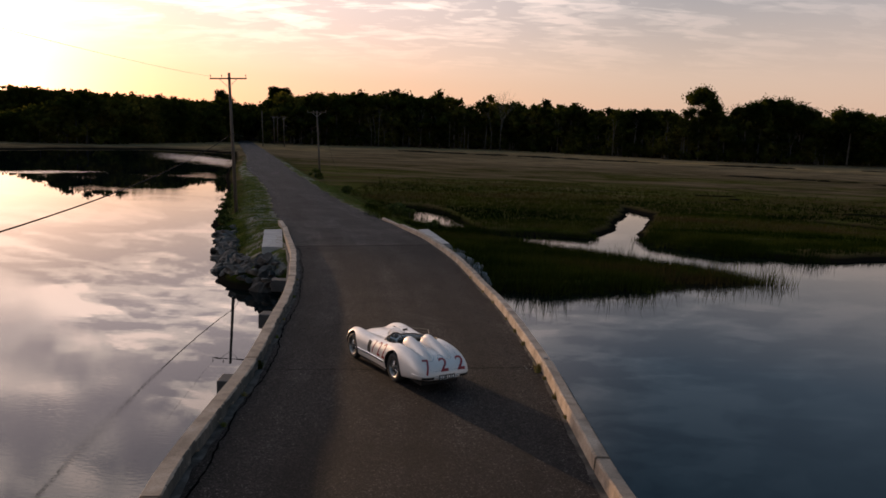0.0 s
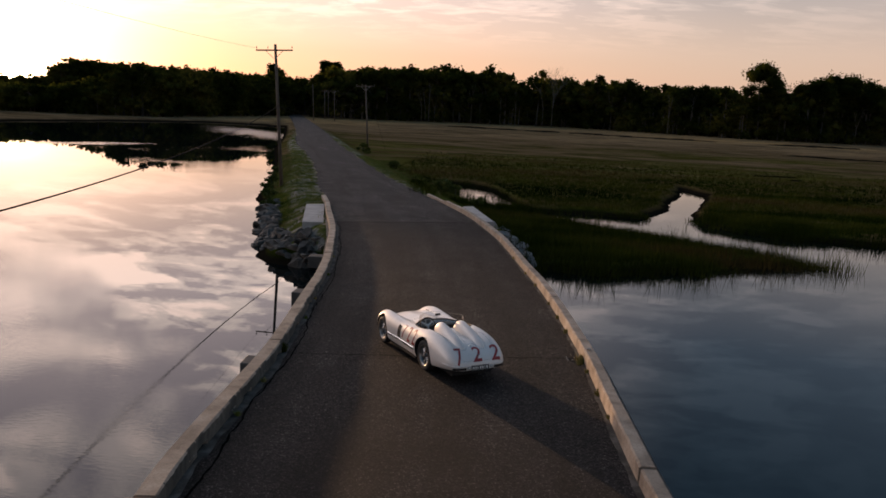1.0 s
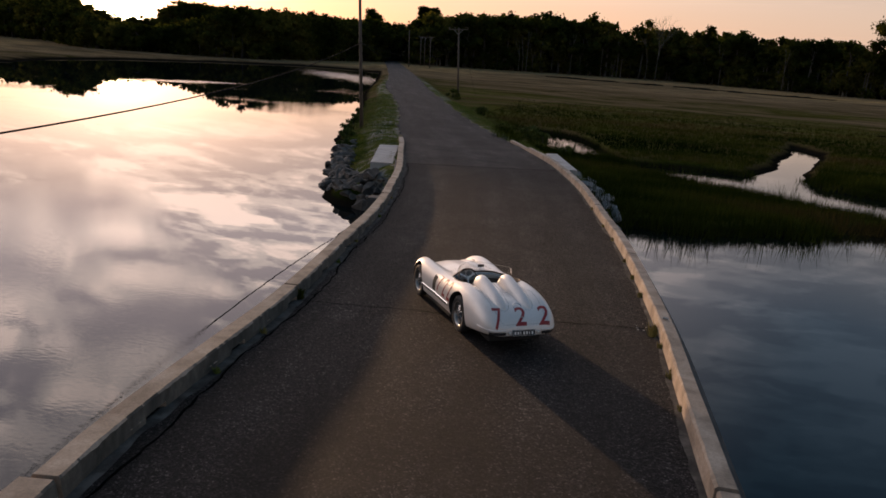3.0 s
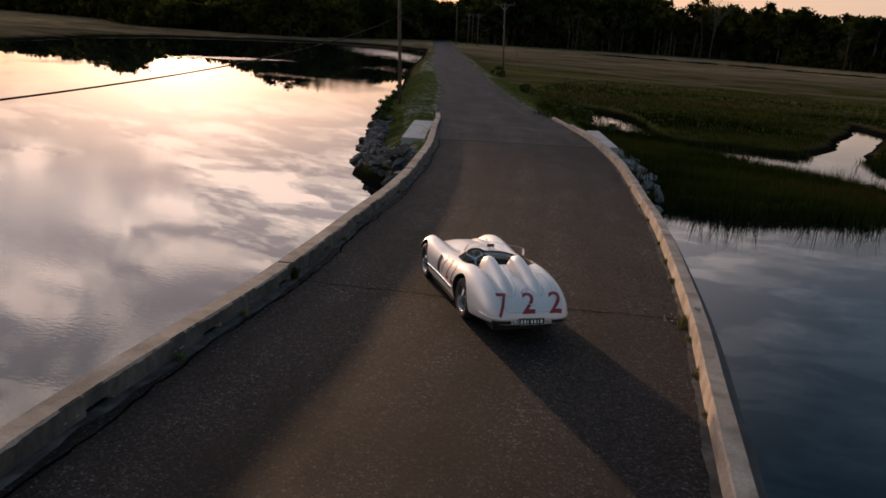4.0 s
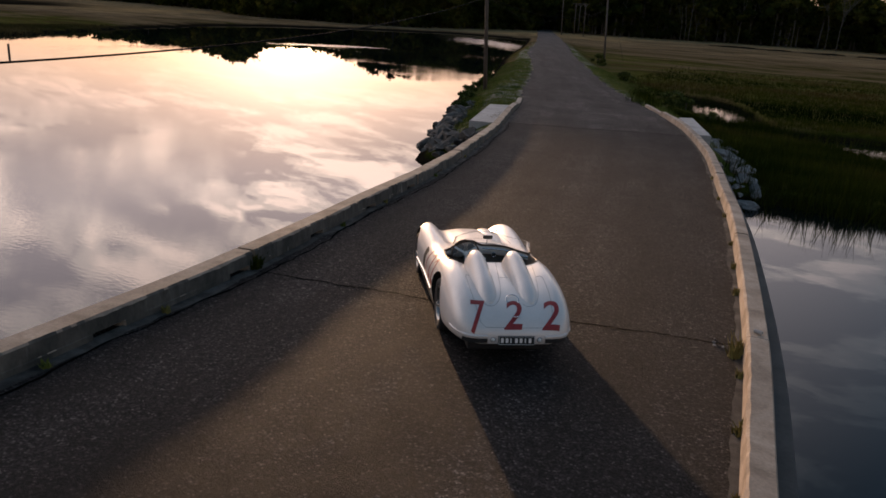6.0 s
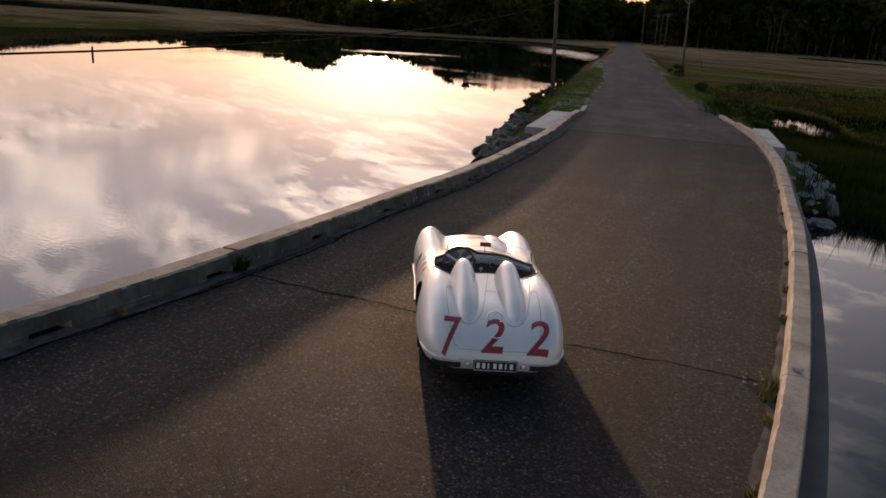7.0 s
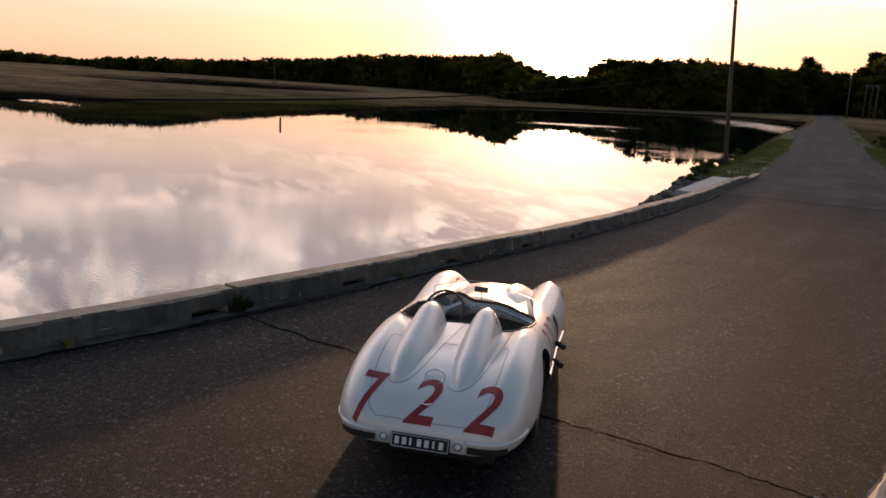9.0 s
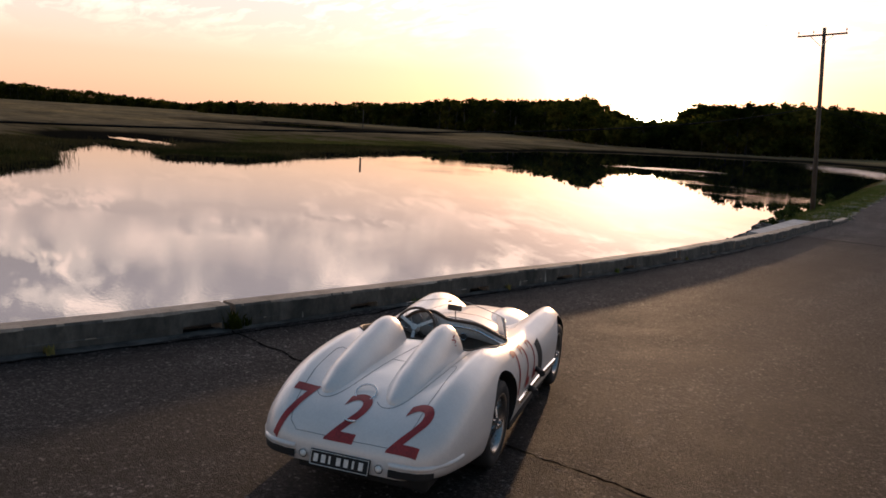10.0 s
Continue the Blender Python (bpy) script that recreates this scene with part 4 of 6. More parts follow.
# the wood under the sun stands farther off, with a notch in it; rows of place along its edge and height
SUN_GAP = [(-286.6 + 0.811 * a, 397.4 + 0.585 * a, h) for a, h in ((84, 25), (45, 25), (26, 25), (20, 22), (16, 15), (4, 13.2), (-8, 13.5), (-12, 16), (-18, 19), (-35, 21.5), (-60, 23))]
WEST_EDGE = [(-168, 202, 16), (-178, 210, 17.5), (-192, 228, 18.2), (-225, 240, 17.6), (-262, 248, 19), (-283, 247, 18), (-325, 246, 15.4), (-370, 242, 13.6), (-415, 233, 11.6), (-458, 221, 10.6), (-482, 211, 10.4), (-500, 204, 9.4), (-516, 198, 8.6)]
FAR_EDGE = [(-590, 240, 6), (-640, 226, 7), (-718, 197, 12), (-791, 166, 15), (-870, 132, 20.5), (-960, 60, 30), (-1050, -80, 34)]


def under(path, n, seed, lo=4.0, hi=9.5):
    """Undergrowth that closes the foot of a wood."""
    rng = np.random.default_rng(seed)
    return [(x, y, z, rng.uniform(lo, hi)) for x, y, z, h in along(path, n, 22, seed)]


EAST_EDGE = [(x, y, h * 1.04) for x, y, h in EAST_EDGE]


def thicket(path, share, back, seed):
    """The dense heart of a wood behind its edge: a long uneven mass of leaf, as arrays."""
    pa = np.array(path, float)
    cum = np.r_[0, np.cumsum(np.linalg.norm(np.diff(pa[:, :2], axis=0), axis=1))]
    n, k = int(cum[-1] / 2.5) + 2, 9
    ss = np.linspace(0, cum[-1], n)
    x, y, h = (np.interp(ss, cum, pa[:, j]) for j in range(3))
    r = np.hypot(x, y)
    rng = np.random.default_rng(seed)
    V = np.zeros((n, k, 3))
    for j in range(k):
        a = math.pi * j / (k - 1)
        far = back - 9 * math.cos(a) + rng.normal(0, 0.8, n)
        V[:, j, 0], V[:, j, 1] = x + x / r * far, y + y / r * far
        V[:, j, 2] = -3.0 + (h * share * (1 + 0.12 * np.sin(ss * 0.31 + j) * np.sin(ss * 0.083)) + rng.normal(0, 0.6, n)) * math.sin(a) ** 0.5
    return V.reshape(-1, 3), grid_faces(k, n)


wood("east_wood", "dark green mixed woodland edge behind the marsh", along(EAST_EDGE, 640, 40, 1) + under(EAST_EDGE, 760, 2) + under(EAST_EDGE, 620, 22, 8.0, 14.0), 1, [(EAST_EDGE, 0.66, 34)])
wood("north_wood", "dark woodland at the end of the road", along(MID_EDGE, 230, 45, 3) + under(MID_EDGE, 340, 4, 5.0, 12.0) + along(ROAD_END, 60, 20, 9) + under(ROAD_END, 70, 10) + along(SUN_GAP, 170, 10, 5) + under(SUN_GAP, 140, 12, 5.0, 8.4) + along(LOW_EDGE, 130, 9, 15) + under(LOW_EDGE, 170, 16, 4.5, 7.8), 2, [(MID_EDGE, 0.66, 34), (ROAD_END, 0.66, 26), (SUN_GAP, 0.6, 14), (LOW_EDGE, 0.6, 12)])
wood("west_wood", "dark woodland edge across the water under the low sun", along(WEST_EDGE, 380, 40, 6) + under(WEST_EDGE, 520, 7, 4.0, 7.6), 3, [(WEST_EDGE, 0.6, 34)])
wood("far_wood", "dark wooded rise at the far end of the marsh", along(FAR_EDGE, 300, 45, 8) + under(FAR_EDGE, 620, 11, 3.5, 6.0), 4, [(FAR_EDGE, 0.6, 34)])


def lone_tree(x, y, height, spread, seed, label):
    lv, lf, tv, tf = tree_arrays(seed, height, spread, 0.5, 3000, 0.36, (26, 32))
    z = float(ground_z(np.array([[x]]), np.array([[y]]))[0, 0])
    root = tagged(new("tree"), label, "tree", "tall trees over the wood")
    root.matrix_basis = pose(x, y, z)
    piece("crown", np_mesh("crown", lv, lf, LEAF), root)
    piece("trunk", np_mesh("trunk", tv, tf, BARK), root)


lone_tree(96.5, 303, 31.5, 7.5, 41, "tall round-crowned tree rising over the wood")
for x, y, h, sp, sd in ((117, 304, 27, 8, 42), (127, 306, 28.0, 10, 43), (138, 306, 26, 8, 44), (160, 308, 25, 8, 45)):
    lone_tree(x, y, h, sp, sd, "broad dark tree rising over the wood")


lone_tree(-88.5, 330, 26.5, 3.6, 46, "tall thin-crowned tree rising over the wood")
lone_tree(-83.5, 330, 26.0, 3.4, 47, "tall thin-crowned tree rising over the wood")
lone_tree(-110.0, 322, 23.0, 4.6, 48, "tall tree rising over the wood")


def bare_tree(x, y, height, spread, seed, label, depth=6):
    """A leafless tree: forking limbs joined in one mesh."""
    rng = random.Random(seed)
    z = float(ground_z(np.array([[x]]), np.array([[y]]))[0, 0])
    bm = bmesh.new()

    def grow(a, way, length, r, level):
        b = a + way * length
        rod(bm, a, b, r, r * 0.7, 5)
        if level == 0:
            return
        for _ in range(3 if level > 2 else 2):
            w = (way + Vector((rng.gauss(0, spread), rng.gauss(0, spread), rng.uniform(-0.05, 0.3)))).normalized()
            grow(b, w, length * rng.uniform(0.6, 0.85), r * 0.62, level - 1)

    grow(Vector((0, 0, -0.5)), Vector((0, 0, 1)), height * 0.36, height * 0.006 + 0.05, depth)
    root = tagged(new("bare_tree"), label, "tree", "bare trees at the wood's edge")
    root.matrix_basis = pose(x, y, z)
    part("trunk", bm, PALE_BARK, root)


bare_tree(14.8, 330, 23.5, 0.42, 3, "pale leafless tree with fine branches rising over the wood", 5)
rng = random.Random(12)
for i in range(16):
    x = rng.uniform(-48, 50) if i < 13 else rng.uniform(60, 150)
    y = float(np.interp(x, [q[0] for q in EAST_EDGE], [q[1] for q in EAST_EDGE])) - rng.uniform(1, 5)
    bare_tree(x, y, rng.uniform(15, 22), 0.16, 30 + i, "slender pale bare trunk at the foot of the wood", 2)


def wrack(name, label, path, n, size, seed, side=2.0):
    """Dark mats of dead reed lying in broken lines on the marsh."""
    rng = np.random.default_rng(seed)
    pa = np.array(path, float)
    cum = np.r_[0, np.cumsum(np.linalg.norm(np.diff(pa, axis=0), axis=1))]
    V, F, o = [], [], 0
    for i in range(n):
        c = rng.uniform(0, cum[-1])
        if math.sin(c * 0.11 + seed) + 0.6 * math.sin(c * 0.37) < -0.2:
            continue
        x, y = np.interp(c, cum, pa[:, 0]), np.interp(c, cum, pa[:, 1]) + rng.normal(0, side)
        z = float(ground_z(np.array([[x]]), np.array([[y]]))[0, 0])
        me = ROCKS[i % len(ROCKS)]
        co = np.empty(len(me.vertices) * 3, np.float32)
        me.vertices.foreach_get("co", co)
        k = rng.uniform(*size)
        co = co.reshape(-1, 3) * (k * rng.uniform(1.5, 4.5), k, k * 0.5)
        V.append(co + (x, y, z))
        F.append(np.array([tuple(p.vertices) for p in me.polygons]) + o)
        o += len(co)
    tagged(new(name, np_mesh(name, np.concatenate(V), np.concatenate(F), WRACK, True)), label, "marsh debris", kind="stuff")


wrack("drift_line", "dark mats of dead reed along the foot of the wood", [(-45, 268), (-22, 271), (7, 264), (30, 259), (60, 252), (90, 250), (134, 252), (200, 250), (300, 240)], 300, (1.2, 3.2), 4)
wrack("ditch_edge", "dark broken ditch edge in the open marsh", [(66, 175), (80, 171), (90, 167), (100, 156), (120, 150), (170, 140)], 120, (0.8, 1.8), 6, 1.2)
wrack("dark_hollow", "dark reed hollow in the marsh", [(40, 97), (50, 97), (58, 88), (52, 79), (64, 74)], 26, (0.8, 1.6), 9, 1.5)

# ---- marsh grass ----
def tufts(name, label, places, blades, height, width, mat, seed):
    """Upright blades in clumps. Each place: x, y, z, size."""
    rng = np.random.default_rng(seed)
    p = np.asarray(places, float)
    n = len(p) * blades
    c = np.repeat(p, blades, 0)
    pos = c[:, :3].copy()
    pos[:, :2] += rng.normal(0, 0.13, (n, 2)) * c[:, 3:4]
    a = rng.uniform(0, 2 * math.pi, n)
    h = height * c[:, 3] * rng.uniform(0.55, 1.15, n)
    w = width * c[:, 3] * rng.uniform(0.6, 1.4, n)
    lean = rng.normal(0, 0.22, (n, 2)) * h[:, None]
    side = np.stack([np.cos(a), np.sin(a)], 1) * w[:, None]
    b0, b1, tip = (np.zeros((n, 3)) for _ in range(3))
    b0[:, :2], b1[:, :2] = pos[:, :2] - side, pos[:, :2] + side
    b0[:, 2] = b1[:, 2] = pos[:, 2] - 0.06
    tip[:, :2], tip[:, 2] = pos[:, :2] + lean, pos[:, 2] + h
    v = np.stack([b0, b1, tip], 1).reshape(-1, 3)
    ob = new(name, np_mesh(name, v, np.arange(n * 3).reshape(-1, 3), mat))
    return tagged(ob, label, "grass", kind="stuff")


def strew(n, x0, x1, y0, y1, seed, test, near=0.0):
    rng = np.random.default_rng(seed)
    x, y = rng.uniform(x0, x1, n), rng.uniform(y0, y1, n)
    z = ground_z(x[None], y[None])[0]
    k = test(x, y, z)
    x, y, z = x[k], y[k], z[k]
    return np.stack([x, y, z, rng.uniform(0.7, 1.3, len(x))], 1)


def on_marsh(x, y, z):
    d, side, rz, ahead = to_road(x[None], y[None])
    return (z > -3.12) & (d[0] > 2.5) & (z < -2.1)


def fading(x, y, z):
    k = np.random.default_rng(9).random(len(x)) < np.clip(1.1 - np.hypot(x - 15, y - 45) / 75, 0.0, 1.0) ** 1.6
    return on_marsh(x, y, z) & k & (marsh_sd(x[None], y[None])[0] > 0.9)


tufts("near_marsh_grass", "tall green cordgrass standing in the shallows", strew(26000, -4, 26, 19, 50, 1, on_marsh), 6, 0.50, 0.016, REED, 1)
tufts("marsh_grass", "short green and brown marsh grass", strew(130000, -14, 90, 40, 120, 2, fading), 5, 0.34, 0.020, REED, 2)
tufts("west_marsh_grass", "brown marsh grass along the far shore", strew(50000, -106, -58, -10, 120, 3, on_marsh), 4, 0.34, 0.035, DRY_REED, 3)

def shallows(x, y, z):
    sd = marsh_sd(x[None], y[None])[0]
    return (sd > -2.6) & (sd < 0.2) & (np.random.default_rng(4).random(len(x)) < np.clip(1.05 + sd * 0.5, 0.04, 1) * (0.35 + 0.65 * (fbm(x[None], y[None], 0.9, 2.0)[0] > 0)))


reeds = strew(19000, 1.5, 30, 22.0, 46, 11, shallows)
reeds[:, 2] = np.maximum(reeds[:, 2], WATER_Z - 0.25)
reeds[:, 3] *= 0.75 + 0.6 * (fbm(reeds[:, 0], reeds[:, 1], 1.6, 5.0, 2) > 0.05)
tufts("reeds", "sparse reed stems standing in the shallow water", reeds, 4, 0.95, 0.012, REED, 12)

west_reeds = strew(9000, -112, -56, -6, 48, 17, shallows)
west_reeds[:, 2] = np.maximum(west_reeds[:, 2], WATER_Z - 0.2)
tufts("west_reeds", "ragged reeds along the far edge of the water", west_reeds, 4, 0.9, 0.03, DRY_REED, 15)
pool_reeds = strew(5000, -9, 5, 47, 72, 13, shallows)
pool_reeds[:, 2] = np.maximum(pool_reeds[:, 2], WATER_Z - 0.2)
tufts("pool_reeds", "ragged reeds standing in a small pool beside the road", pool_reeds, 4, 0.8, 0.014, REED, 14)

# ---- riprap ----
bank_rocks("rock_bank_west", "grey riprap boulders along the bank beside the bridge", ROCKS, [(-9.4, 22.9), (-10.6, 23.8), (-12.7, 26.4), (-14.4, 30.6), (-16.4, 37.0), (-18.7, 43.5)], 300, (0.28, 1.15), 3, (-0.3, 1.0))
bank_rocks("rock_bank_east", "pale riprap boulders between the kerb wall and the marsh", PALE_ROCKS, [(3.0, 23.4), (2.6, 26.5), (1.9, 30.0), (1.0, 34.5), (-0.6, 39.5)], 130, (0.25, 0.9), 4, (-1.2, 0.3))


# ---- weeds and small things by the kerbs ----
def weed(x, y, size, n, seed, mat, label):
    rng = np.random.default_rng(seed)
    z = float(road_z(x, y))
    v, f = [], []
    for i in range(n):
        a, r = rng.uniform(0, 2 * math.pi), size * rng.random() ** 0.7 * 0.5
        px, py, h = x + r * math.cos(a), y + r * math.sin(a), size * rng.uniform(0.25, 1.0)
        lx, ly = rng.normal(0, 0.35, 2) * h
        w = 0.008 + 0.01 * rng.random()
        c, s = math.cos(a + 1.3), math.sin(a + 1.3)
        o = len(v)
        v += [(px - c * w, py - s * w, z), (px + c * w, py + s * w, z), (px + lx * 0.5 + c * w, py + ly * 0.5 + s * w, z + h * 0.6), (px + lx, py + ly, z + h)]
        f.append((o, o + 1, o + 2, o + 3))
    tagged(new("weed", np_mesh("weed", v, f, mat)), label, "weed", "weeds along the kerbs")


DRY = material("dry_weed", [(0.16, 0.13, 0.03), (0.24, 0.20, 0.06)], 3, 0.8, 30, 0, island=0.3)
weed(-3.50, 0.66, 0.26, 170, 1, LEAF, "green weed growing from a kerb joint")
weed(-3.55, 0.85, 0.18, 90, 2, LEAF, "green weed growing from a kerb joint")
for i, (x, y, s) in enumerate(((3.66, 1.46, 0.26), (3.62, 1.25, 0.18), (3.84, -0.9, 0.16), (3.74, 0.6, 0.12), (3.45, 4.0, 0.14), (3.3, 5.6, 0.16), (3.1, 7.4, 0.12), (2.75, 10.2, 0.14), (2.4, 12.4, 0.12), (1.9, 15.8, 0.14), (3.92, -2.2, 0.12))):
    weed(x, y, s, 70, 10 + i, DRY, "dry yellow-green weed at the foot of the kerb")
for i, (x, y) in enumerate(((-3.12, -3.4), (-3.28, -1.5), (-3.9, 3.8), (-4.3, 6.2), (-4.85, 10.0), (-5.6, 13.8))):
    weed(x + 0.08, y, 0.12, 40, 40 + i, DRY if i % 2 else VERGE, "small weed at the foot of the kerb")
bm = bmesh.new()
rod(bm, (0, -0.05, 0.03), (0, 0.05, 0.03), 0.03, 0.026, 14)
cup = tagged(part("drink_cup", bm, PALE_CONCRETE), "small white cup lying on the kerb", "cup")
cup.matrix_basis = pose(3.84, 1.50, 0.285 + float(road_z(3.84, 1.50)), 0, 0, 70)
rng = random.Random(3)
for i in range(7):
    x, y = 3.45 + rng.uniform(-0.2, 0.12), 1.75 + rng.uniform(-0.25, 0.25)
    piece_me = ROCKS[i % len(ROCKS)].copy()
    piece_me.materials.clear()
    piece_me.materials.append(PALE_CONCRETE)
    k = rng.uniform(0.02, 0.05)
    ob = tagged(new("pebble", piece_me), "pale pebble lying on the asphalt", "pebble", "pebbles by the kerb")
    ob.matrix_basis = pose(x, y, float(road_z(x, y)) + k * 0.2, 0, 0, rng.uniform(0, 360)) @ Matrix.Diagonal((k, k, k, 1))
# pale marker pole in the far marsh
bm = bmesh.new()
rod(bm, (0, 0, -0.5), (0.1, 0, 7.5), 0.22, 0.14, 10)
mp = tagged(part("marker_pole", bm, POLE_WOOD), "pale bare pole standing in the far marsh", "pole")
mp.matrix_basis = pose(-262, 169, MARSH_Z + 0.2)
bm = bmesh.new()
rod(bm, (0, 0, -1.2), (0.03, 0, 0.85), 0.13, 0.11, 10)
stake = tagged(part("mooring_stake", bm, POLE_WOOD), "short dark wooden stake standing in the water", "stake")
stake.matrix_basis = pose(-69.0, 44.5, WATER_Z)
# low bushes on the banks
def bush(x, y, size, seed, label):
    lv, lf, tv, tf = tree_arrays(seed, size, size * 0.62, 0.02, 900, 0.075 * size ** 0.5, (9, 13))
    z = float(ground_z(np.array([[x]]), np.array([[y]]))[0, 0])
    root = tagged(new("bush"), label, "bush", "bushes on the causeway banks")
    root.matrix_basis = pose(x, y, z - 0.05)
    piece("foliage", np_mesh("foliage", lv, lf, BUSH), root)
    piece("stem", np_mesh("stem", tv, tf, BARK), root)


for i, (x, y, size) in enumerate(((-23.4, 104.5, 1.5), (-14.0, 78.6, 1.1), (-5.6, 58.6, 1.3), (-4.0, 55.0, 1.0), (-1.4, 47.6, 0.8))):
    bush(x, y, size, 60 + i, "dark green bush on the marsh side of the causeway")
for i, (x, y, size) in enumerate(((-21.2, 51.4, 0.9), (-19.4, 46.4, 0.8), (-23.0, 58.0, 0.9), (-25.8, 67.0, 0.9), (-17.6, 41.6, 0.8))):
    bush(x, y, size, 70 + i, "ragged green bush at the edge of the water")


# grassy verges beside the causeway
def on_verge(x, y, z):
    d, side, rz, ahead = to_road(x[None], y[None])
    return (d[0] > 0.25) & (d[0] < 5.5) & (z > -2.75) & (ahead[0] > 27)


tufts("verge_grass", "short bright green grass on the causeway banks", strew(60000, -32, 3, 27, 90, 7, on_verge), 5, 0.16, 0.012, VERGE, 7)


# ---- the car ----
PAINT = material("silver_paint", [(0.64, 0.595, 0.555), (0.71, 0.665, 0.625)], 2.0, 0.44, 60, 0.0, 0.001, metal=0.15, coat=0.45, fine_mix=0.06, rough_var=0.05)
RED = material("faded_red_paint", [(0.20, 0.012, 0.014), (0.30, 0.022, 0.022)], 9, 0.5, 70, 0, fine_mix=0.35)
TYRE = material("tyre_rubber", [(0.012, 0.012, 0.012), (0.022, 0.021, 0.02)], 8, 0.8, 60, 0.2, 0.003)
CHROME = material("chrome", [(0.62, 0.62, 0.62), (0.7, 0.7, 0.7)], 6, 0.15, 60, 0, metal=1.0, rough_var=0.04)
RIM = material("polished_alloy", [(0.22, 0.21, 0.20), (0.34, 0.33, 0.31)], 6, 0.3, 60, 0, metal=0.9)
DARK = material("dark_void", [(0.008, 0.008, 0.008), (0.014, 0.013, 0.012)], 6, 0.8, 40, 0)
CABIN = material("cabin_metal", [(0.07, 0.055, 0.042), (0.14, 0.115, 0.092)], 4, 0.6, 40, 0.1, 0.002)
ALLOY = material("painted_dash", [(0.50, 0.47, 0.43), (0.62, 0.585, 0.54)], 5, 0.5, 60, 0, metal=0.0)
BLACK = material("black_enamel", [(0.01, 0.01, 0.01), (0.018, 0.018, 0.017)], 5, 0.45, 40, 0)
FLOOR = material("cabin_floor", [(0.09, 0.055, 0.028), (0.17, 0.11, 0.06)], 5, 0.75, 40, 0.2, 0.003)
LEATHER = material("brown_leather", [(0.045, 0.027, 0.016), (0.095, 0.058, 0.035)], 7, 0.55, 60, 0.3, 0.004)
TARTAN = material("blue_check_cloth", [(0.03, 0.035, 0.06), (0.09, 0.09, 0.12)], 14, 0.85, 90, 0.2, 0.003)
DIAL = material("dial_face", [(0.02, 0.02, 0.022), (0.05, 0.05, 0.05)], 10, 0.35, 40, 0)
GAUGE = material("grey_dial", [(0.13, 0.13, 0.125), (0.24, 0.235, 0.22)], 12, 0.35, 40, 0)
IVORY = material("pale_enamel", [(0.6, 0.58, 0.54), (0.7, 0.68, 0.64)], 6, 0.35, 40, 0)
SEAMLINE = material("panel_gap", [(0.13, 0.12, 0.11), (0.19, 0.18, 0.17)], 6, 0.7, 40, 0)

CAR_O = Vector((0.635, 0.40, -0.004))
CAR_R = Vector((0.8441, 0.5360, -0.0052)).normalized()
CAR_U = (DECK_N - CAR_R * DECK_N.dot(CAR_R)).normalized()
CAR_F = CAR_U.cross(CAR_R)
CAR_M = Matrix((CAR_R, CAR_F, CAR_U)).transposed().to_4x4()
CAR_M.translation = CAR_O

car = tagged(new("sports_car"), "silver open racing sports car with red numbers, parked on the bridge", "car")
car.matrix_basis = CAR_M

# tables along the length (y from the rear axle): half width, sill, height of widest point, fender crown, its place, valley, centre
SHAPE = [
    (-1.285, 0.42, 0.360, 0.408, 0.452, 0.36, 0.452, 0.452),
    (-1.265, 0.52, 0.345, 0.410, 0.502, 0.43, 0.502, 0.502),
    (-1.200, 0.615, 0.330, 0.420, 0.596, 0.49, 0.594, 0.597),
    (-1.080, 0.690, 0.315, 0.440, 0.686, 0.515, 0.678, 0.684),
    (-0.900, 0.735, 0.295, 0.465, 0.772, 0.545, 0.748, 0.754),
    (-0.650, 0.768, 0.262, 0.490, 0.848, 0.565, 0.794, 0.804),
    (-0.350, 0.787, 0.225, 0.515, 0.893, 0.57, 0.815, 0.830),
    (0.000, 0.795, 0.205, 0.530, 0.910, 0.575, 0.822, 0.846),
    (0.300, 0.795, 0.190, 0.540, 0.885, 0.585, 0.83, 0.858),
    (0.600, 0.795, 0.190, 0.540, 0.845, 0.59, 0.848, 0.868),
    (0.950, 0.795, 0.190, 0.530, 0.815, 0.61, 0.832, 0.872),
    (1.300, 0.798, 0.190, 0.520, 0.800, 0.61, 0.788, 0.860),
    (1.650, 0.815, 0.195, 0.520, 0.815, 0.62, 0.745, 0.835),
    (2.000, 0.830, 0.200, 0.520, 0.832, 0.63, 0.720, 0.810),
    (2.300, 0.835, 0.210, 0.510, 0.838, 0.63, 0.690, 0.770),
    (2.550, 0.820, 0.180, 0.490, 0.805, 0.61, 0.650, 0.715),
    (2.780, 0.765, 0.180, 0.460, 0.730, 0.57, 0.590, 0.640),
    (2.950, 0.660, 0.200, 0.430, 0.600, 0.50, 0.520, 0.560),
    (3.040, 0.520, 0.240, 0.410, 0.500, 0.40, 0.465, 0.490),
    (3.075, 0.400, 0.330, 0.400, 0.450, 0.30, 0.435, 0.445),
]
SHAPE_A = np.array(SHAPE)


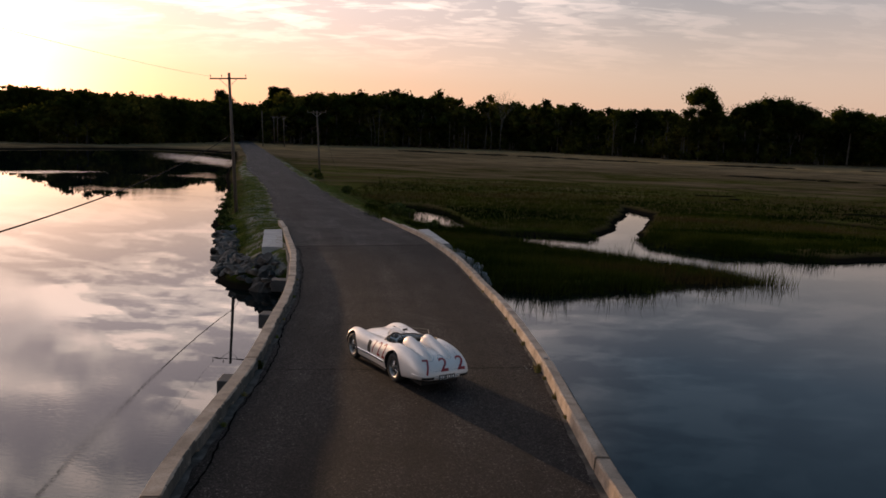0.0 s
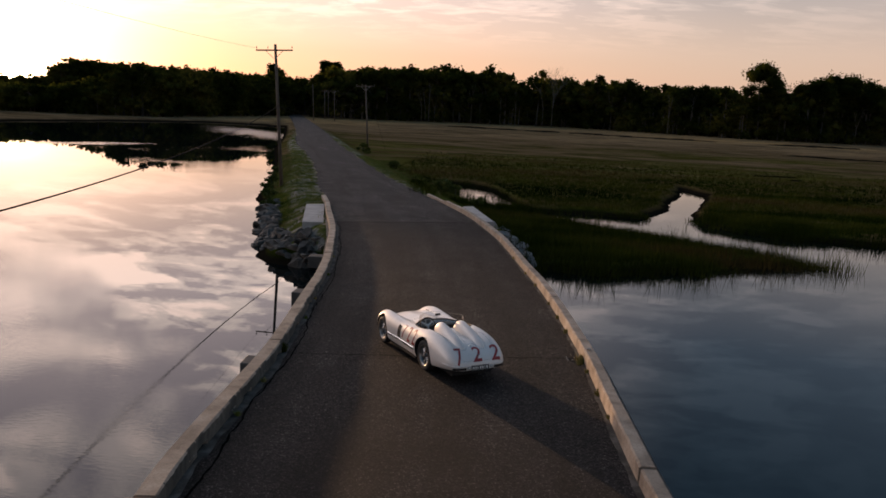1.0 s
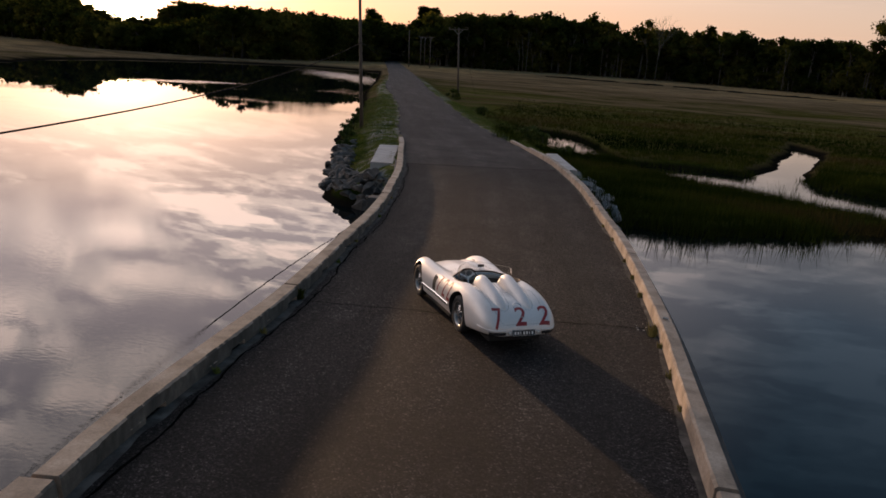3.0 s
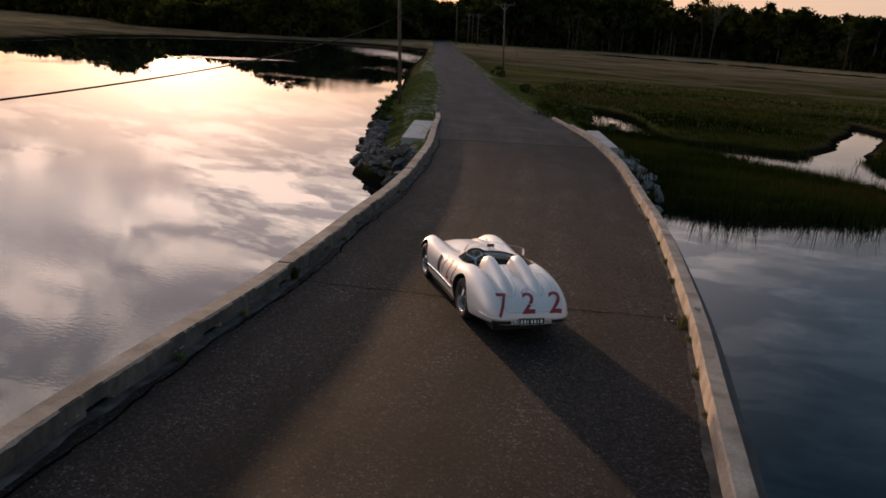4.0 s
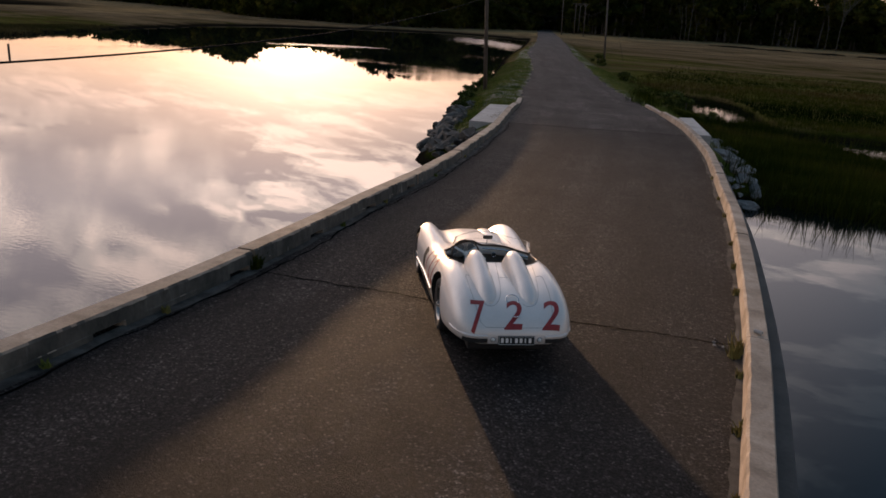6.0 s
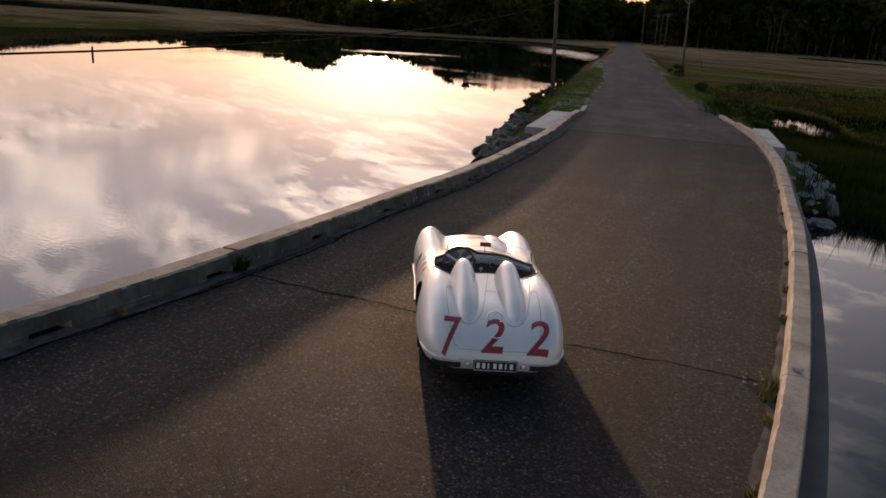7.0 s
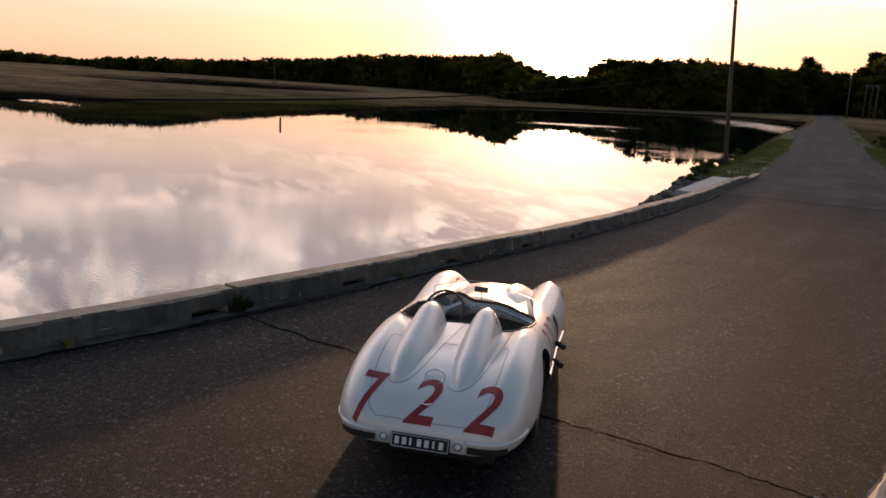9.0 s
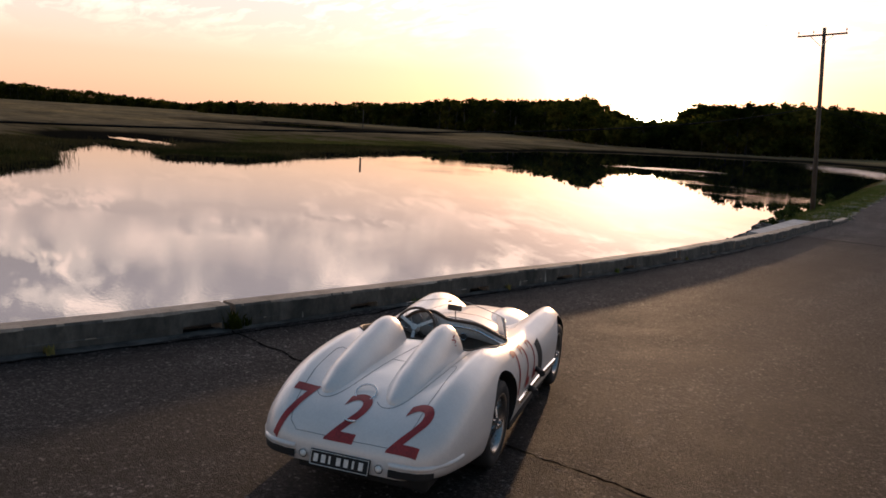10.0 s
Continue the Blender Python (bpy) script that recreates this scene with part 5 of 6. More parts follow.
def shape_at(y):
    """The table's row at y, by a smooth curve through its rows."""
    ys = SHAPE_A[:, 0]
    i = int(np.clip(np.searchsorted(ys, y) - 1, 0, len(ys) - 2))
    p1, p2 = SHAPE_A[i], SHAPE_A[i + 1]
    p0, p3 = SHAPE_A[max(i - 1, 0)], SHAPE_A[min(i + 2, len(ys) - 1)]
    h = p2[0] - p1[0]
    t = (y - p1[0]) / h
    m1 = (p2 - p0) / max(p2[0] - p0[0], 1e-6) * h
    m2 = (p3 - p1) / max(p3[0] - p1[0], 1e-6) * h
    return ((2 * t ** 3 - 3 * t ** 2 + 1) * p1 + (t ** 3 - 2 * t ** 2 + t) * m1 + (-2 * t ** 3 + 3 * t ** 2) * p2 + (t ** 3 - t ** 2) * m2)[1:]


def section(y, n=6):
    """Half of the body's cross-section, from the centre of the top out and down to the sill."""
    w, zb, zm, zf, xf, zv, zc = shape_at(y)
    xv = xf * 0.66
    keys = [(-0.2 * xf, zc - 0.004), (0, zc), (0.22 * xf, zc - 0.004), (0.45 * xf, zc * 0.55 + zv * 0.45), (xv, zv * 0.85 + zf * 0.15), (xf * 0.85, zv * 0.25 + zf * 0.75), (xf, zf), (xf + (w - xf) * 0.55, zf - (zf - zm) * 0.20), (xf + (w - xf) * 0.90, zm + (zf - zm) * 0.42), (w, zm), (w - 0.012, zm - (zm - zb) * 0.5), (w - 0.06, zb + 0.01), (w - 0.16, zb - 0.02)]
    pts = catmull(keys, n)[n:]
    return pts


def build_body():
    ys = sorted(set(list(np.linspace(-1.285, -1.0, 14)) + list(np.linspace(-1.0, 2.6, 60)) + list(np.linspace(2.6, 3.075, 18))))
    bm = bmesh.new()
    rings = []
    for y in ys:
        half = section(y)
        ring = [(x, z) for x, z in half] + [(-x, z) for x, z in half[1:][::-1]]
        rings.append([bm.verts.new((x, y, z)) for x, z in ring])
    for a, b in zip(rings, rings[1:]):
        for j in range(len(a)):
            k = (j + 1) % len(a)
            bm.faces.new((a[j], a[k], b[k], b[j]))
    bm.faces.new(rings[0])
    bm.faces.new(rings[-1][::-1])
    bmesh.ops.recalc_face_normals(bm, faces=bm.faces)
    return bm


def cutter(bm, mat):
    me = bpy.data.meshes.new("cutter")
    bmesh.ops.recalc_face_normals(bm, faces=bm.faces)
    bm.to_mesh(me)
    bm.free()
    me.materials.append(mat)
    return new("cutter", me)


def outline_prism(points, z0, z1):
    bm = bmesh.new()
    lo = [bm.verts.new((x, y, z0)) for x, y in points]
    hi = [bm.verts.new((x, y, z1)) for x, y in points]
    bm.faces.new(lo[::-1])
    bm.faces.new(hi)
    for i in range(len(lo)):
        j = (i + 1) % len(lo)
        bm.faces.new((lo[i], lo[j], hi[j], hi[i]))
    return bm


COCKPIT = [tuple(q) for q in catmull([(0, 0.26), (0.30, 0.24), (0.49, 0.13), (0.575, 0.24), (0.60, 0.50), (0.592, 0.69), (0.50, 0.80), (0.32, 0.90), (0.1, 0.975), (-0.1, 1.0), (-0.3, 1.0), (-0.47, 0.955), (-0.565, 0.82), (-0.60, 0.5), (-0.58, 0.24), (-0.49, 0.13), (-0.3, 0.235), (0, 0.26)], 4)[:-1]]

raw = part("raw_body", build_body(), PAINT)
raw.data.materials.append(DARK)
raw.data.materials.append(CABIN)
cuts = []
for wx, wy, r in ((-1, 0.0, 0.415), (1, 0.0, 0.415), (-1, 2.37, 0.40), (1, 2.37, 0.40)):
    bm = bmesh.new()
    rod(bm, (wx * 0.47, wy, 0.355), (wx * 1.2, wy, 0.355), r, r, 48)
    cuts.append(cutter(bm, DARK))
cuts.append(cutter(outline_prism(COCKPIT, 0.34, 1.4), CABIN))
for c in cuts:
    mod = raw.modifiers.new("cut", "BOOLEAN")
    mod.operation, mod.object, mod.solver, mod.material_mode = "DIFFERENCE", c, "EXACT", "TRANSFER"
bpy.context.view_layer.update()
BODY_ME = bpy.data.meshes.new_from_object(raw.evaluated_get(bpy.context.evaluated_depsgraph_get()))
BODY_ME.name = "body"
for ob in [raw] + cuts:
    bpy.data.objects.remove(ob)
bm = bmesh.new()
bm.from_mesh(BODY_ME)
bm.normal_update()
for f in bm.faces:
    f.smooth = True
for e in bm.edges:
    if len(e.link_faces) == 2:
        e.smooth = e.calc_face_angle(0) < radians(38) and e.link_faces[0].material_index == e.link_faces[1].material_index
bm.to_mesh(BODY_ME)
bm.free()
body = piece("body", BODY_ME, car)

from mathutils.bvhtree import BVHTree
SKIN = BVHTree.FromPolygons([v.co.copy() for v in BODY_ME.vertices], [tuple(p.vertices) for p in BODY_ME.polygons])


def on_skin(p, way, lift=0.003):
    """The point where a ray from p along way meets the body, lifted off it a little."""
    hit, n, _, _ = SKIN.ray_cast(Vector(p), Vector(way).normalized())
    return (hit + n * (lift if n.dot(Vector(way)) < 0 else -lift)) if hit else None


def skin_line(name, points, r=0.0022, mat=None, label="", way=(0, 0, -1), steps=8):
    """A thin gap drawn over the body along points (x, y) seen from above."""
    pts = []
    for a, b in zip(points, points[1:]):
        for k in range(steps):
            u = k / steps
            h = on_skin((a[0] + (b[0] - a[0]) * u, a[1] + (b[1] - a[1]) * u, 2.0), way, 0.0005)
            if h:
                pts.append(tuple(h))
    return tube(name, pts, r, mat or SEAMLINE, car, label, 1)


def fairing(side):
    """Head fairing behind a seat, running down to the tail."""
    rows = [(0.285, 0.72, 0.075), (0.28, 0.84, 0.105), (0.262, 0.93, 0.124), (0.22, 1.0, 0.136), (0.15, 1.045, 0.144), (0.05, 1.066, 0.15), (-0.07, 1.060, 0.154), (-0.22, 1.026, 0.157), (-0.4, 0.984, 0.156), (-0.58, 0.934, 0.150), (-0.74, 0.884, 0.140), (-0.85, 0.834, 0.124), (-0.94, 0.786, 0.098), (-0.985, 0.752, 0.062), (-0.998, 0.728, 0.03)]
    rows = catmull(rows, 4)
    bm = bmesh.new()
    prev = None
    for y, top, hw in rows:
        base = min(0.80, top - 0.03)
        row = []
        for k in range(17):
            a = math.pi * k / 16
            fl = 1 + 0.34 * (1 - math.sin(a)) ** 2.2
            row.append(bm.verts.new((side * 0.25 - 0.03 + hw * math.cos(a) * fl, y, (base - 0.22) + (top - base + 0.22) * math.sin(a) ** 0.72)))
        if prev:
            for j in range(16):
                bm.faces.new((prev[j], prev[j + 1], row[j + 1], row[j]))
        else:
            bm.faces.new(row)
        prev = row
    bm.faces.new(prev[::-1])
    bmesh.ops.recalc_face_normals(bm, faces=bm.faces)
    return part("head_fairing", bm, PAINT, car, smooth=True)


fairing(-1)
fairing(1)


def bulge(x0, y0, y1, hw, rise, name):
    bm = bmesh.new()
    prev = None
    n = 16
    for i in range(n + 1):
        u = i / n
        y = y0 + (y1 - y0) * u
        k = math.sin(math.pi * min(1, u * 1.0)) ** 0.6
        row = []
        for j in range(11):
            v = -1 + 2 * j / 10
            x = x0 + hw * v * (0.35 + 0.65 * k)
            h = on_skin((x, y, 2.0), (0, 0, -1), 0.0)
            z = (h.z if h else 0.7) - 0.012 + (rise * k + 0.012) * (1 - abs(v) ** 2.4)
            row.append(bm.verts.new((x, y, z)))
        if prev:
            for j in range(10):
                bm.faces.new((prev[j], prev[j + 1], row[j + 1], row[j]))
        prev = row
    bmesh.ops.recalc_face_normals(bm, faces=bm.faces)
    return part(name, bm, PAINT, car, smooth=True)


bulge(0.30, 1.50, 2.72, 0.16, 0.06, "bonnet_bulge")


def build_wheel(x, y, r, width):
    """Wire wheel: tyre, rim, hub, spokes; x gives the side."""
    s = 1 if x > 0 else -1
    root = new("wheel")
    root.parent = car
    root.matrix_basis = pose(x, y, r)
    prof = [(-0.5, 0.70), (-0.56, 0.80), (-0.54, 0.90), (-0.42, 0.975), (-0.2, 1.0), (0.2, 1.0), (0.42, 0.975), (0.54, 0.90), (0.56, 0.80), (0.5, 0.70)]
    bm = bmesh.new()
    n, rows = 40, []
    for i in range(n):
        a = 2 * math.pi * i / n
        rows.append([bm.verts.new((px * width, math.cos(a) * pr * r, math.sin(a) * pr * r)) for px, pr in prof])
    for i in range(n):
        q, w = rows[i], rows[(i + 1) % n]
        for j in range(len(prof) - 1):
            bm.faces.new((q[j], q[j + 1], w[j + 1], w[j]))
    bmesh.ops.recalc_face_normals(bm, faces=bm.faces)
    part("tyre", bm, TYRE, root, smooth=True)
    prof2 = [(-0.5, 0.70), (-0.46, 0.74), (-0.40, 0.66), (0.40, 0.66), (0.46, 0.74), (0.52, 0.70), (0.46, 0.62), (-0.46, 0.62)]
    bm = bmesh.new()
    rows = []
    for i in range(n):
        a = 2 * math.pi * i / n
        rows.append([bm.verts.new((px * width, math.cos(a) * pr * r, math.sin(a) * pr * r)) for px, pr in prof2])
    for i in range(n):
        q, w = rows[i], rows[(i + 1) % n]
        for j in range(len(prof2)):
            k = (j + 1) % len(prof2)
            bm.faces.new((q[j], q[k], w[k], w[j]))
    bmesh.ops.recalc_face_normals(bm, faces=bm.faces)
    part("rim", bm, RIM, root, smooth=True)
    bm = bmesh.new()
    rod(bm, (-s * 0.05, 0, 0), (s * 0.085, 0, 0), 0.052, 0.045, 16)
    rod(bm, (s * 0.085, 0, 0), (s * 0.105, 0, 0), 0.03, 0.025, 12)
    part("hub", bm, RIM, root)
    bm = bmesh.new()
    box(bm, s * 0.088 - 0.008, s * 0.088 + 0.012, -0.075, 0.075, -0.016, 0.016, 0.005)
    part("knock_off_nut", bm, CHROME, root)
    for i in range(28):
        a = 2 * math.pi * i / 28
        da = 0.42 if i % 2 else -0.42
        bm = bmesh.new()
        rod(bm, (s * (0.06 if i % 4 < 2 else -0.03), math.cos(a + da) * 0.048, math.sin(a + da) * 0.048), (s * (0.0 if i % 4 < 2 else 0.045), math.cos(a) * r * 0.635, math.sin(a) * r * 0.635), 0.0042, 0.0042, 5)
        part("spoke", bm, CHROME, root)
    bm = bmesh.new()
    rod(bm, (-s * 0.075, 0, 0), (-s * 0.045, 0, 0), 0.17, 0.17, 28)
    part("brake_drum", bm, DARK, root)


for wx, wy, r in ((-0.665, 0.0, 0.345), (0.665, 0.0, 0.345), (-0.70, 2.37, 0.335), (0.70, 2.37, 0.335)):
    build_wheel(wx, wy, r, 0.165)


# racing numbers
def digit_mesh(ch, size, shear):
    cu = bpy.data.curves.new("digit", "FONT")
    cu.body, cu.size, cu.shear, cu.offset, cu.align_x, cu.align_y = ch, size, shear, 0.005 * size / 0.4, "CENTER", "CENTER"
    cu.resolution_u = 6
    tmp = bpy.data.objects.new("digit", cu)
    me = bpy.data.meshes.new_from_object(tmp)
    bpy.data.objects.remove(tmp)
    bpy.data.curves.remove(cu)
    bm = bmesh.new()
    bm.from_mesh(me)
    bpy.data.meshes.remove(me)
    for axis in range(2):
        lo, hi = min(v.co[axis] for v in bm.verts), max(v.co[axis] for v in bm.verts)
        k = lo + 0.02
        while k < hi:
            co, no = [0, 0, 0], [0, 0, 0]
            co[axis], no[axis] = k, 1
            bmesh.ops.bisect_plane(bm, geom=bm.verts[:] + bm.edges[:] + bm.faces[:], plane_co=co, plane_no=no)
            k += 0.02
    mid = Vector(((min(v.co.x for v in bm.verts) + max(v.co.x for v in bm.verts)) / 2, (min(v.co.y for v in bm.verts) + max(v.co.y for v in bm.verts)) / 2, 0))
    for v in bm.verts:
        v.co -= mid
    return bm


def paint_digit(ch, size, place, across, upward, way, parent, shear=0.0, squeeze=1.0, turn=0.0, tall=1.0):
    """Lays a digit on the body: place is its middle, across and upward its axes, way the direction of the brush."""
    bm = digit_mesh(ch, size, shear)
    across, upward = Vector(across).normalized(), Vector(upward).normalized()
    c, s = math.cos(radians(turn)), math.sin(radians(turn))
    bad = []
    for v in bm.verts:
        x, y = v.co.x * squeeze, v.co.y * tall
        x, y = c * x - s * y, s * x + c * y
        h = on_skin(Vector(place) + across * x + upward * y - Vector(way).normalized() * 1.0, way)
        if h and (abs(way[0]) < 0.5 or abs(h.x) > 0.68):
            v.co = h
        else:
            bad.append(v)
    bmesh.ops.delete(bm, geom=bad, context="VERTS")
    return part("digit", bm, RED, parent)


tail_number = new("tail_number")
tail_number.parent = car
tagged(tail_number, "faded red racing number 722 on the tail")
TAIL_WAY, TAIL_UP = (0, 0.62, -0.78), (0, 0.78, 0.62)
for ch, x, y, shear, wide, tall in (("7", -0.435, -1.055, 0.14, 0.80, 1.30), ("2", -0.03, -1.03, 0.22, 1.0, 1.2), ("2", 0.42, -1.03, 0.22, 1.0, 1.22)):
    paint_digit(ch, 0.46, (x, y - 0.025, 0.555), (1, 0, 0), TAIL_UP, TAIL_WAY, tail_number, shear=shear, squeeze=wide, tall=tall)
for s in (-1, 1):
    side_number = new("side_number")
    side_number.parent = car
    tagged(side_number, "red racing number 722 on the flank")
    for k, ch in enumerate("722"):
        paint_digit(ch, 0.52, (s * 0.7, (1.04, 0.76, 0.49)[k] if s < 0 else (0.49, 0.76, 1.04)[k], 0.63), (0, s, 0), (0, 0, 1), (-s, 0, -0.25), side_number, squeeze=0.70, tall=1.08, shear=0.12)

# panel gaps
skin_line("panel_gap", catmull([(0.02, 0.24), (-0.02, -0.1), (-0.06, -0.4), (-0.10, -0.7), (-0.15, -0.90), (-0.22, -1.015), (-0.30, -1.03), (-0.35, -0.99)], 3), steps=4)
skin_line("panel_gap", catmull([(0.47, 0.10), (0.43, -0.3), (0.37, -0.7), (0.31, -0.92), (0.24, -1.02), (0.16, -1.03), (0.11, -0.99)], 3), steps=4)
skin_line("panel_gap", [(-0.05, -0.34), (0.08, -0.34)])
skin_line("boot_gap", [(-0.42, -0.34), (-0.47, -0.36), (-0.49, -0.42), (-0.48, -0.80), (-0.45, -1.10), (-0.42, -1.22), (-0.36, -1.252), (0.36, -1.252), (0.42, -1.22), (0.45, -1.10), (0.48, -0.80), (0.49, -0.42), (0.47, -0.36), (0.42, -0.34)])
skin_line("bonnet_gap", [(-0.50, 1.42), (-0.46, 2.2), (-0.34, 2.85)])
skin_line("bonnet_gap", [(0.50, 1.42), (0.46, 2.2), (0.34, 2.85)])
skin_line("bonnet_gap", [(-0.50, 1.42), (0.0, 1.46), (0.50, 1.42)])


# cockpit
def ribbon(name, points, wide, mat, label=""):
    return tube(name, points, wide, mat, car, label, 2)


def cowl_rise(x):
    """How far the padded edge of the scuttle stands over the body."""
    return 0.085 * math.exp(-((x + 0.27) / 0.17) ** 4) + 0.035 * math.exp(-((x - 0.32) / 0.2) ** 2)


def body_top(x, y):
    h = on_skin((x, y, 2.0), (0, 0, -1), 0.0)
    return h.z if h and h.z > 0.74 else None


RIM_LINE = []
for x, y in COCKPIT:
    ox, oy = x * 1.02, 0.6 + (y - 0.6) * 1.03
    z = body_top(ox, oy)
    RIM_LINE.append(Vector((ox, oy, z if z else 0.84)))
front_rim = sorted([q for q in RIM_LINE if q.y >= 0.70], key=lambda q: q.x)
loop = RIM_LINE + RIM_LINE[:1]
ribbon("cockpit_trim", [(q.x, q.y, q.z + 0.004) for q in loop], 0.007, LEATHER, "dark leather edging round the cockpit")
# scuttle: a painted fillet that rises to the padded roll, and the dashboard under it
bm, bm2, roll, prev, prev2 = bmesh.new(), bmesh.new(), [], None, None
for i in range(41):
    x = -0.575 + 1.16 * i / 40
    y = float(np.interp(x, [q.x for q in front_rim], [q.y for q in front_rim]))
    up = cowl_rise(x)
    base = body_top(x, y + 0.02) or 0.84
    row = []
    for k in range(5):
        u = k / 4
        z0 = body_top(x, y + 0.20 * (1 - u) + 0.02) or base
        row.append(bm.verts.new((x, y + 0.20 * (1 - u) - 0.06 * up / 0.085 * u, z0 - 0.004 + (up + 0.006) * u * u * (3 - 2 * u))))
    yr = y - 0.06 * up / 0.085
    roll.append((x, yr - 0.004, base + up + 0.004))
    row2 = [bm2.verts.new((x, yr, base + up - 0.002)), bm2.verts.new((x, y - 0.035, base - 0.03)), bm2.verts.new((x, y - 0.04, 0.76 - 0.06 * math.exp(-((x + 0.27) / 0.2) ** 4))), bm2.verts.new((x, y + 0.03, 0.75 - 0.06 * math.exp(-((x + 0.27) / 0.2) ** 4)))]
    if prev:
        for j in range(4):
            bm.faces.new((prev[j], prev[j + 1], row[j + 1], row[j]))
        for j in range(3):
            bm2.faces.new((prev2[j], prev2[j + 1], row2[j + 1], row2[j]))
    prev, prev2 = row, row2
for b in (bm, bm2):
    bmesh.ops.recalc_face_normals(b, faces=b.faces)
part("scuttle", bm, PAINT, car, smooth=True)
dash = part("dashboard", bm2, ALLOY, car, "pale painted metal dashboard", smooth=True)
ribbon("padded_roll", roll, 0.017, LEATHER, "dark padded roll along the scuttle")
ribbon("dash_rail", [(x, y - 0.035, z - 0.045) for x, y, z in roll if x > -0.05], 0.012, CHROME, "bright rail under the roll")
for x, z, r in ((-0.43, 0.80, 0.045), (-0.34, 0.855, 0.055), (-0.19, 0.855, 0.055), (-0.10, 0.80, 0.032), (0.14, 0.76, 0.032)):
    y = float(np.interp(x, [q.x for q in front_rim], [q.y for q in front_rim])) - 0.052
    bm = bmesh.new()
    rod(bm, (x, y - 0.008, z), (x, y + 0.04, z), r, r, 20)
    part("gauge", bm, DIAL if x > 0.1 else GAUGE, dash)
    ring = [(x + math.cos(a) * r, y - 0.010, z + math.sin(a) * r) for a in np.linspace(0, 2 * math.pi, 21)]
    tube("bezel", ring, 0.005, CHROME, dash, "", 1)
bm = bmesh.new()
box(bm, -0.55, 0.55, 0.24, 1.02, 0.345, 0.36)
part("cabin_floor", bm, FLOOR, car, "brown cabin floor")
# steering wheel
steer = new("steering_wheel")
steer.parent = car
steer.matrix_basis = pose(-0.29, 0.765, 0.815, 60, 0, 0)
ring = [(math.cos(a) * 0.19, math.sin(a) * 0.19, 0) for a in np.linspace(0, 2 * math.pi, 33)]
tube("wheel_rim", ring, 0.013, LEATHER, steer, "dark wooden rim", 3)
for a in (30, 150, 270):
    bm = bmesh.new()
    box(bm, 0.03, 0.185, -0.015, 0.015, -0.004, 0.004, 0.002)
    part("wheel_spoke", bm, IVORY, steer).matrix_basis = pose(0, 0, 0, 0, 0, a)
bm = bmesh.new()
rod(bm, (0, 0, -0.05), (0, 0, 0.02), 0.036, 0.03, 16)
part("horn_button", bm, IVORY, steer)
bm = bmesh.new()
rod(bm, (0, 0, -0.4), (0, 0, -0.04), 0.018, 0.018, 10)
part("steering_column", bm, CABIN, steer)


def build_seat(x):
    root = new("bucket_seat")
    root.parent = car
    root.matrix_basis = pose(x, 0.50, 0.36)
    bm = bmesh.new()
    box(bm, -0.2, 0.2, -0.16, 0.26, 0.0, 0.13, 0.045)
    part("cushion", bm, TARTAN, root, smooth=True)
    bm = bmesh.new()
    box(bm, -0.2, 0.2, -0.05, 0.06, 0.0, 0.36, 0.045)
    part("backrest", bm, TARTAN, root, smooth=True).matrix_basis = pose(0, -0.15, 0.06, 14, 0, 0)
    for s in (-1, 1):
        bm = bmesh.new()
        box(bm, s * 0.2 - 0.035, s * 0.2 + 0.035, -0.14, 0.18, 0.03, 0.22, 0.03)
        part("bolster", bm, LEATHER, root, smooth=True)


build_seat(-0.28)
build_seat(0.28)
bm = bmesh.new()
box(bm, -0.07, 0.07, 0.26, 1.0, 0.35, 0.52, 0.03)
part("transmission_tunnel", bm, CABIN, car)
bm = bmesh.new()
rod(bm, (0.02, 0.92, 0.5), (0.0, 0.88, 0.70), 0.009, 0.008, 8)
bmesh.ops.create_uvsphere(bm, u_segments=10, v_segments=8, radius=0.024, matrix=Matrix.Translation((0, 0.88, 0.71)))
part("gear_lever", bm, IVORY, car, smooth=True)


# windscreen
SCREEN_PLAN = catmull([(-0.455, 0.96), (-0.40, 1.03), (-0.28, 1.10), (-0.12, 1.145), (0.05, 1.15), (0.22, 1.12), (0.38, 1.05), (0.51, 0.93), (0.585, 0.79), (0.605, 0.67)], 5)


def screen_point(i, h):
    """Point of the screen at plan station i and share h of its height; its ends are rounded off."""
    x, y = SCREEN_PLAN[i]
    z0 = body_top(x, y) or 0.85
    u = i / (len(SCREEN_PLAN) - 1)
    end = min(u, 1 - u)
    tall = 0.19 - 0.035 * math.exp(-end / 0.012) - 0.012 * math.exp(-((u - 0.55) / 0.1) ** 2)
    return Vector((x * (1 - 0.05 * h), y - 0.05 * h, z0 - 0.004 + h * tall))


bm = bmesh.new()
prev = None
NS = len(SCREEN_PLAN)
for i in range(NS):
    row = [bm.verts.new(screen_point(i, h)) for h in (0, 0.33, 0.67, 1.0)]
    if prev:
        for j in range(3):
            bm.faces.new((prev[j], prev[j + 1], row[j + 1], row[j]))
    prev = row
screen = part("windscreen", bm, GLASS, car, "low wraparound clear screen", smooth=True)
screen.visible_shadow = False
edge = [screen_point(0, h) for h in (0, 0.5)] + [screen_point(i, 1.0) for i in range(NS)] + [screen_point(NS - 1, h) for h in (0.5, 0)]
tube("screen_edge", [tuple(q) for q in edge], 0.003, RIM, screen, "", 1)
tube("screen_base", [tuple(screen_point(i, 0.03)) for i in range(NS)], 0.006, RIM, screen, "", 1)
mirror = new("rear_mirror")
mirror.parent = car
mirror.matrix_basis = pose(0.035, 0.93, 0.86)
bm = bmesh.new()
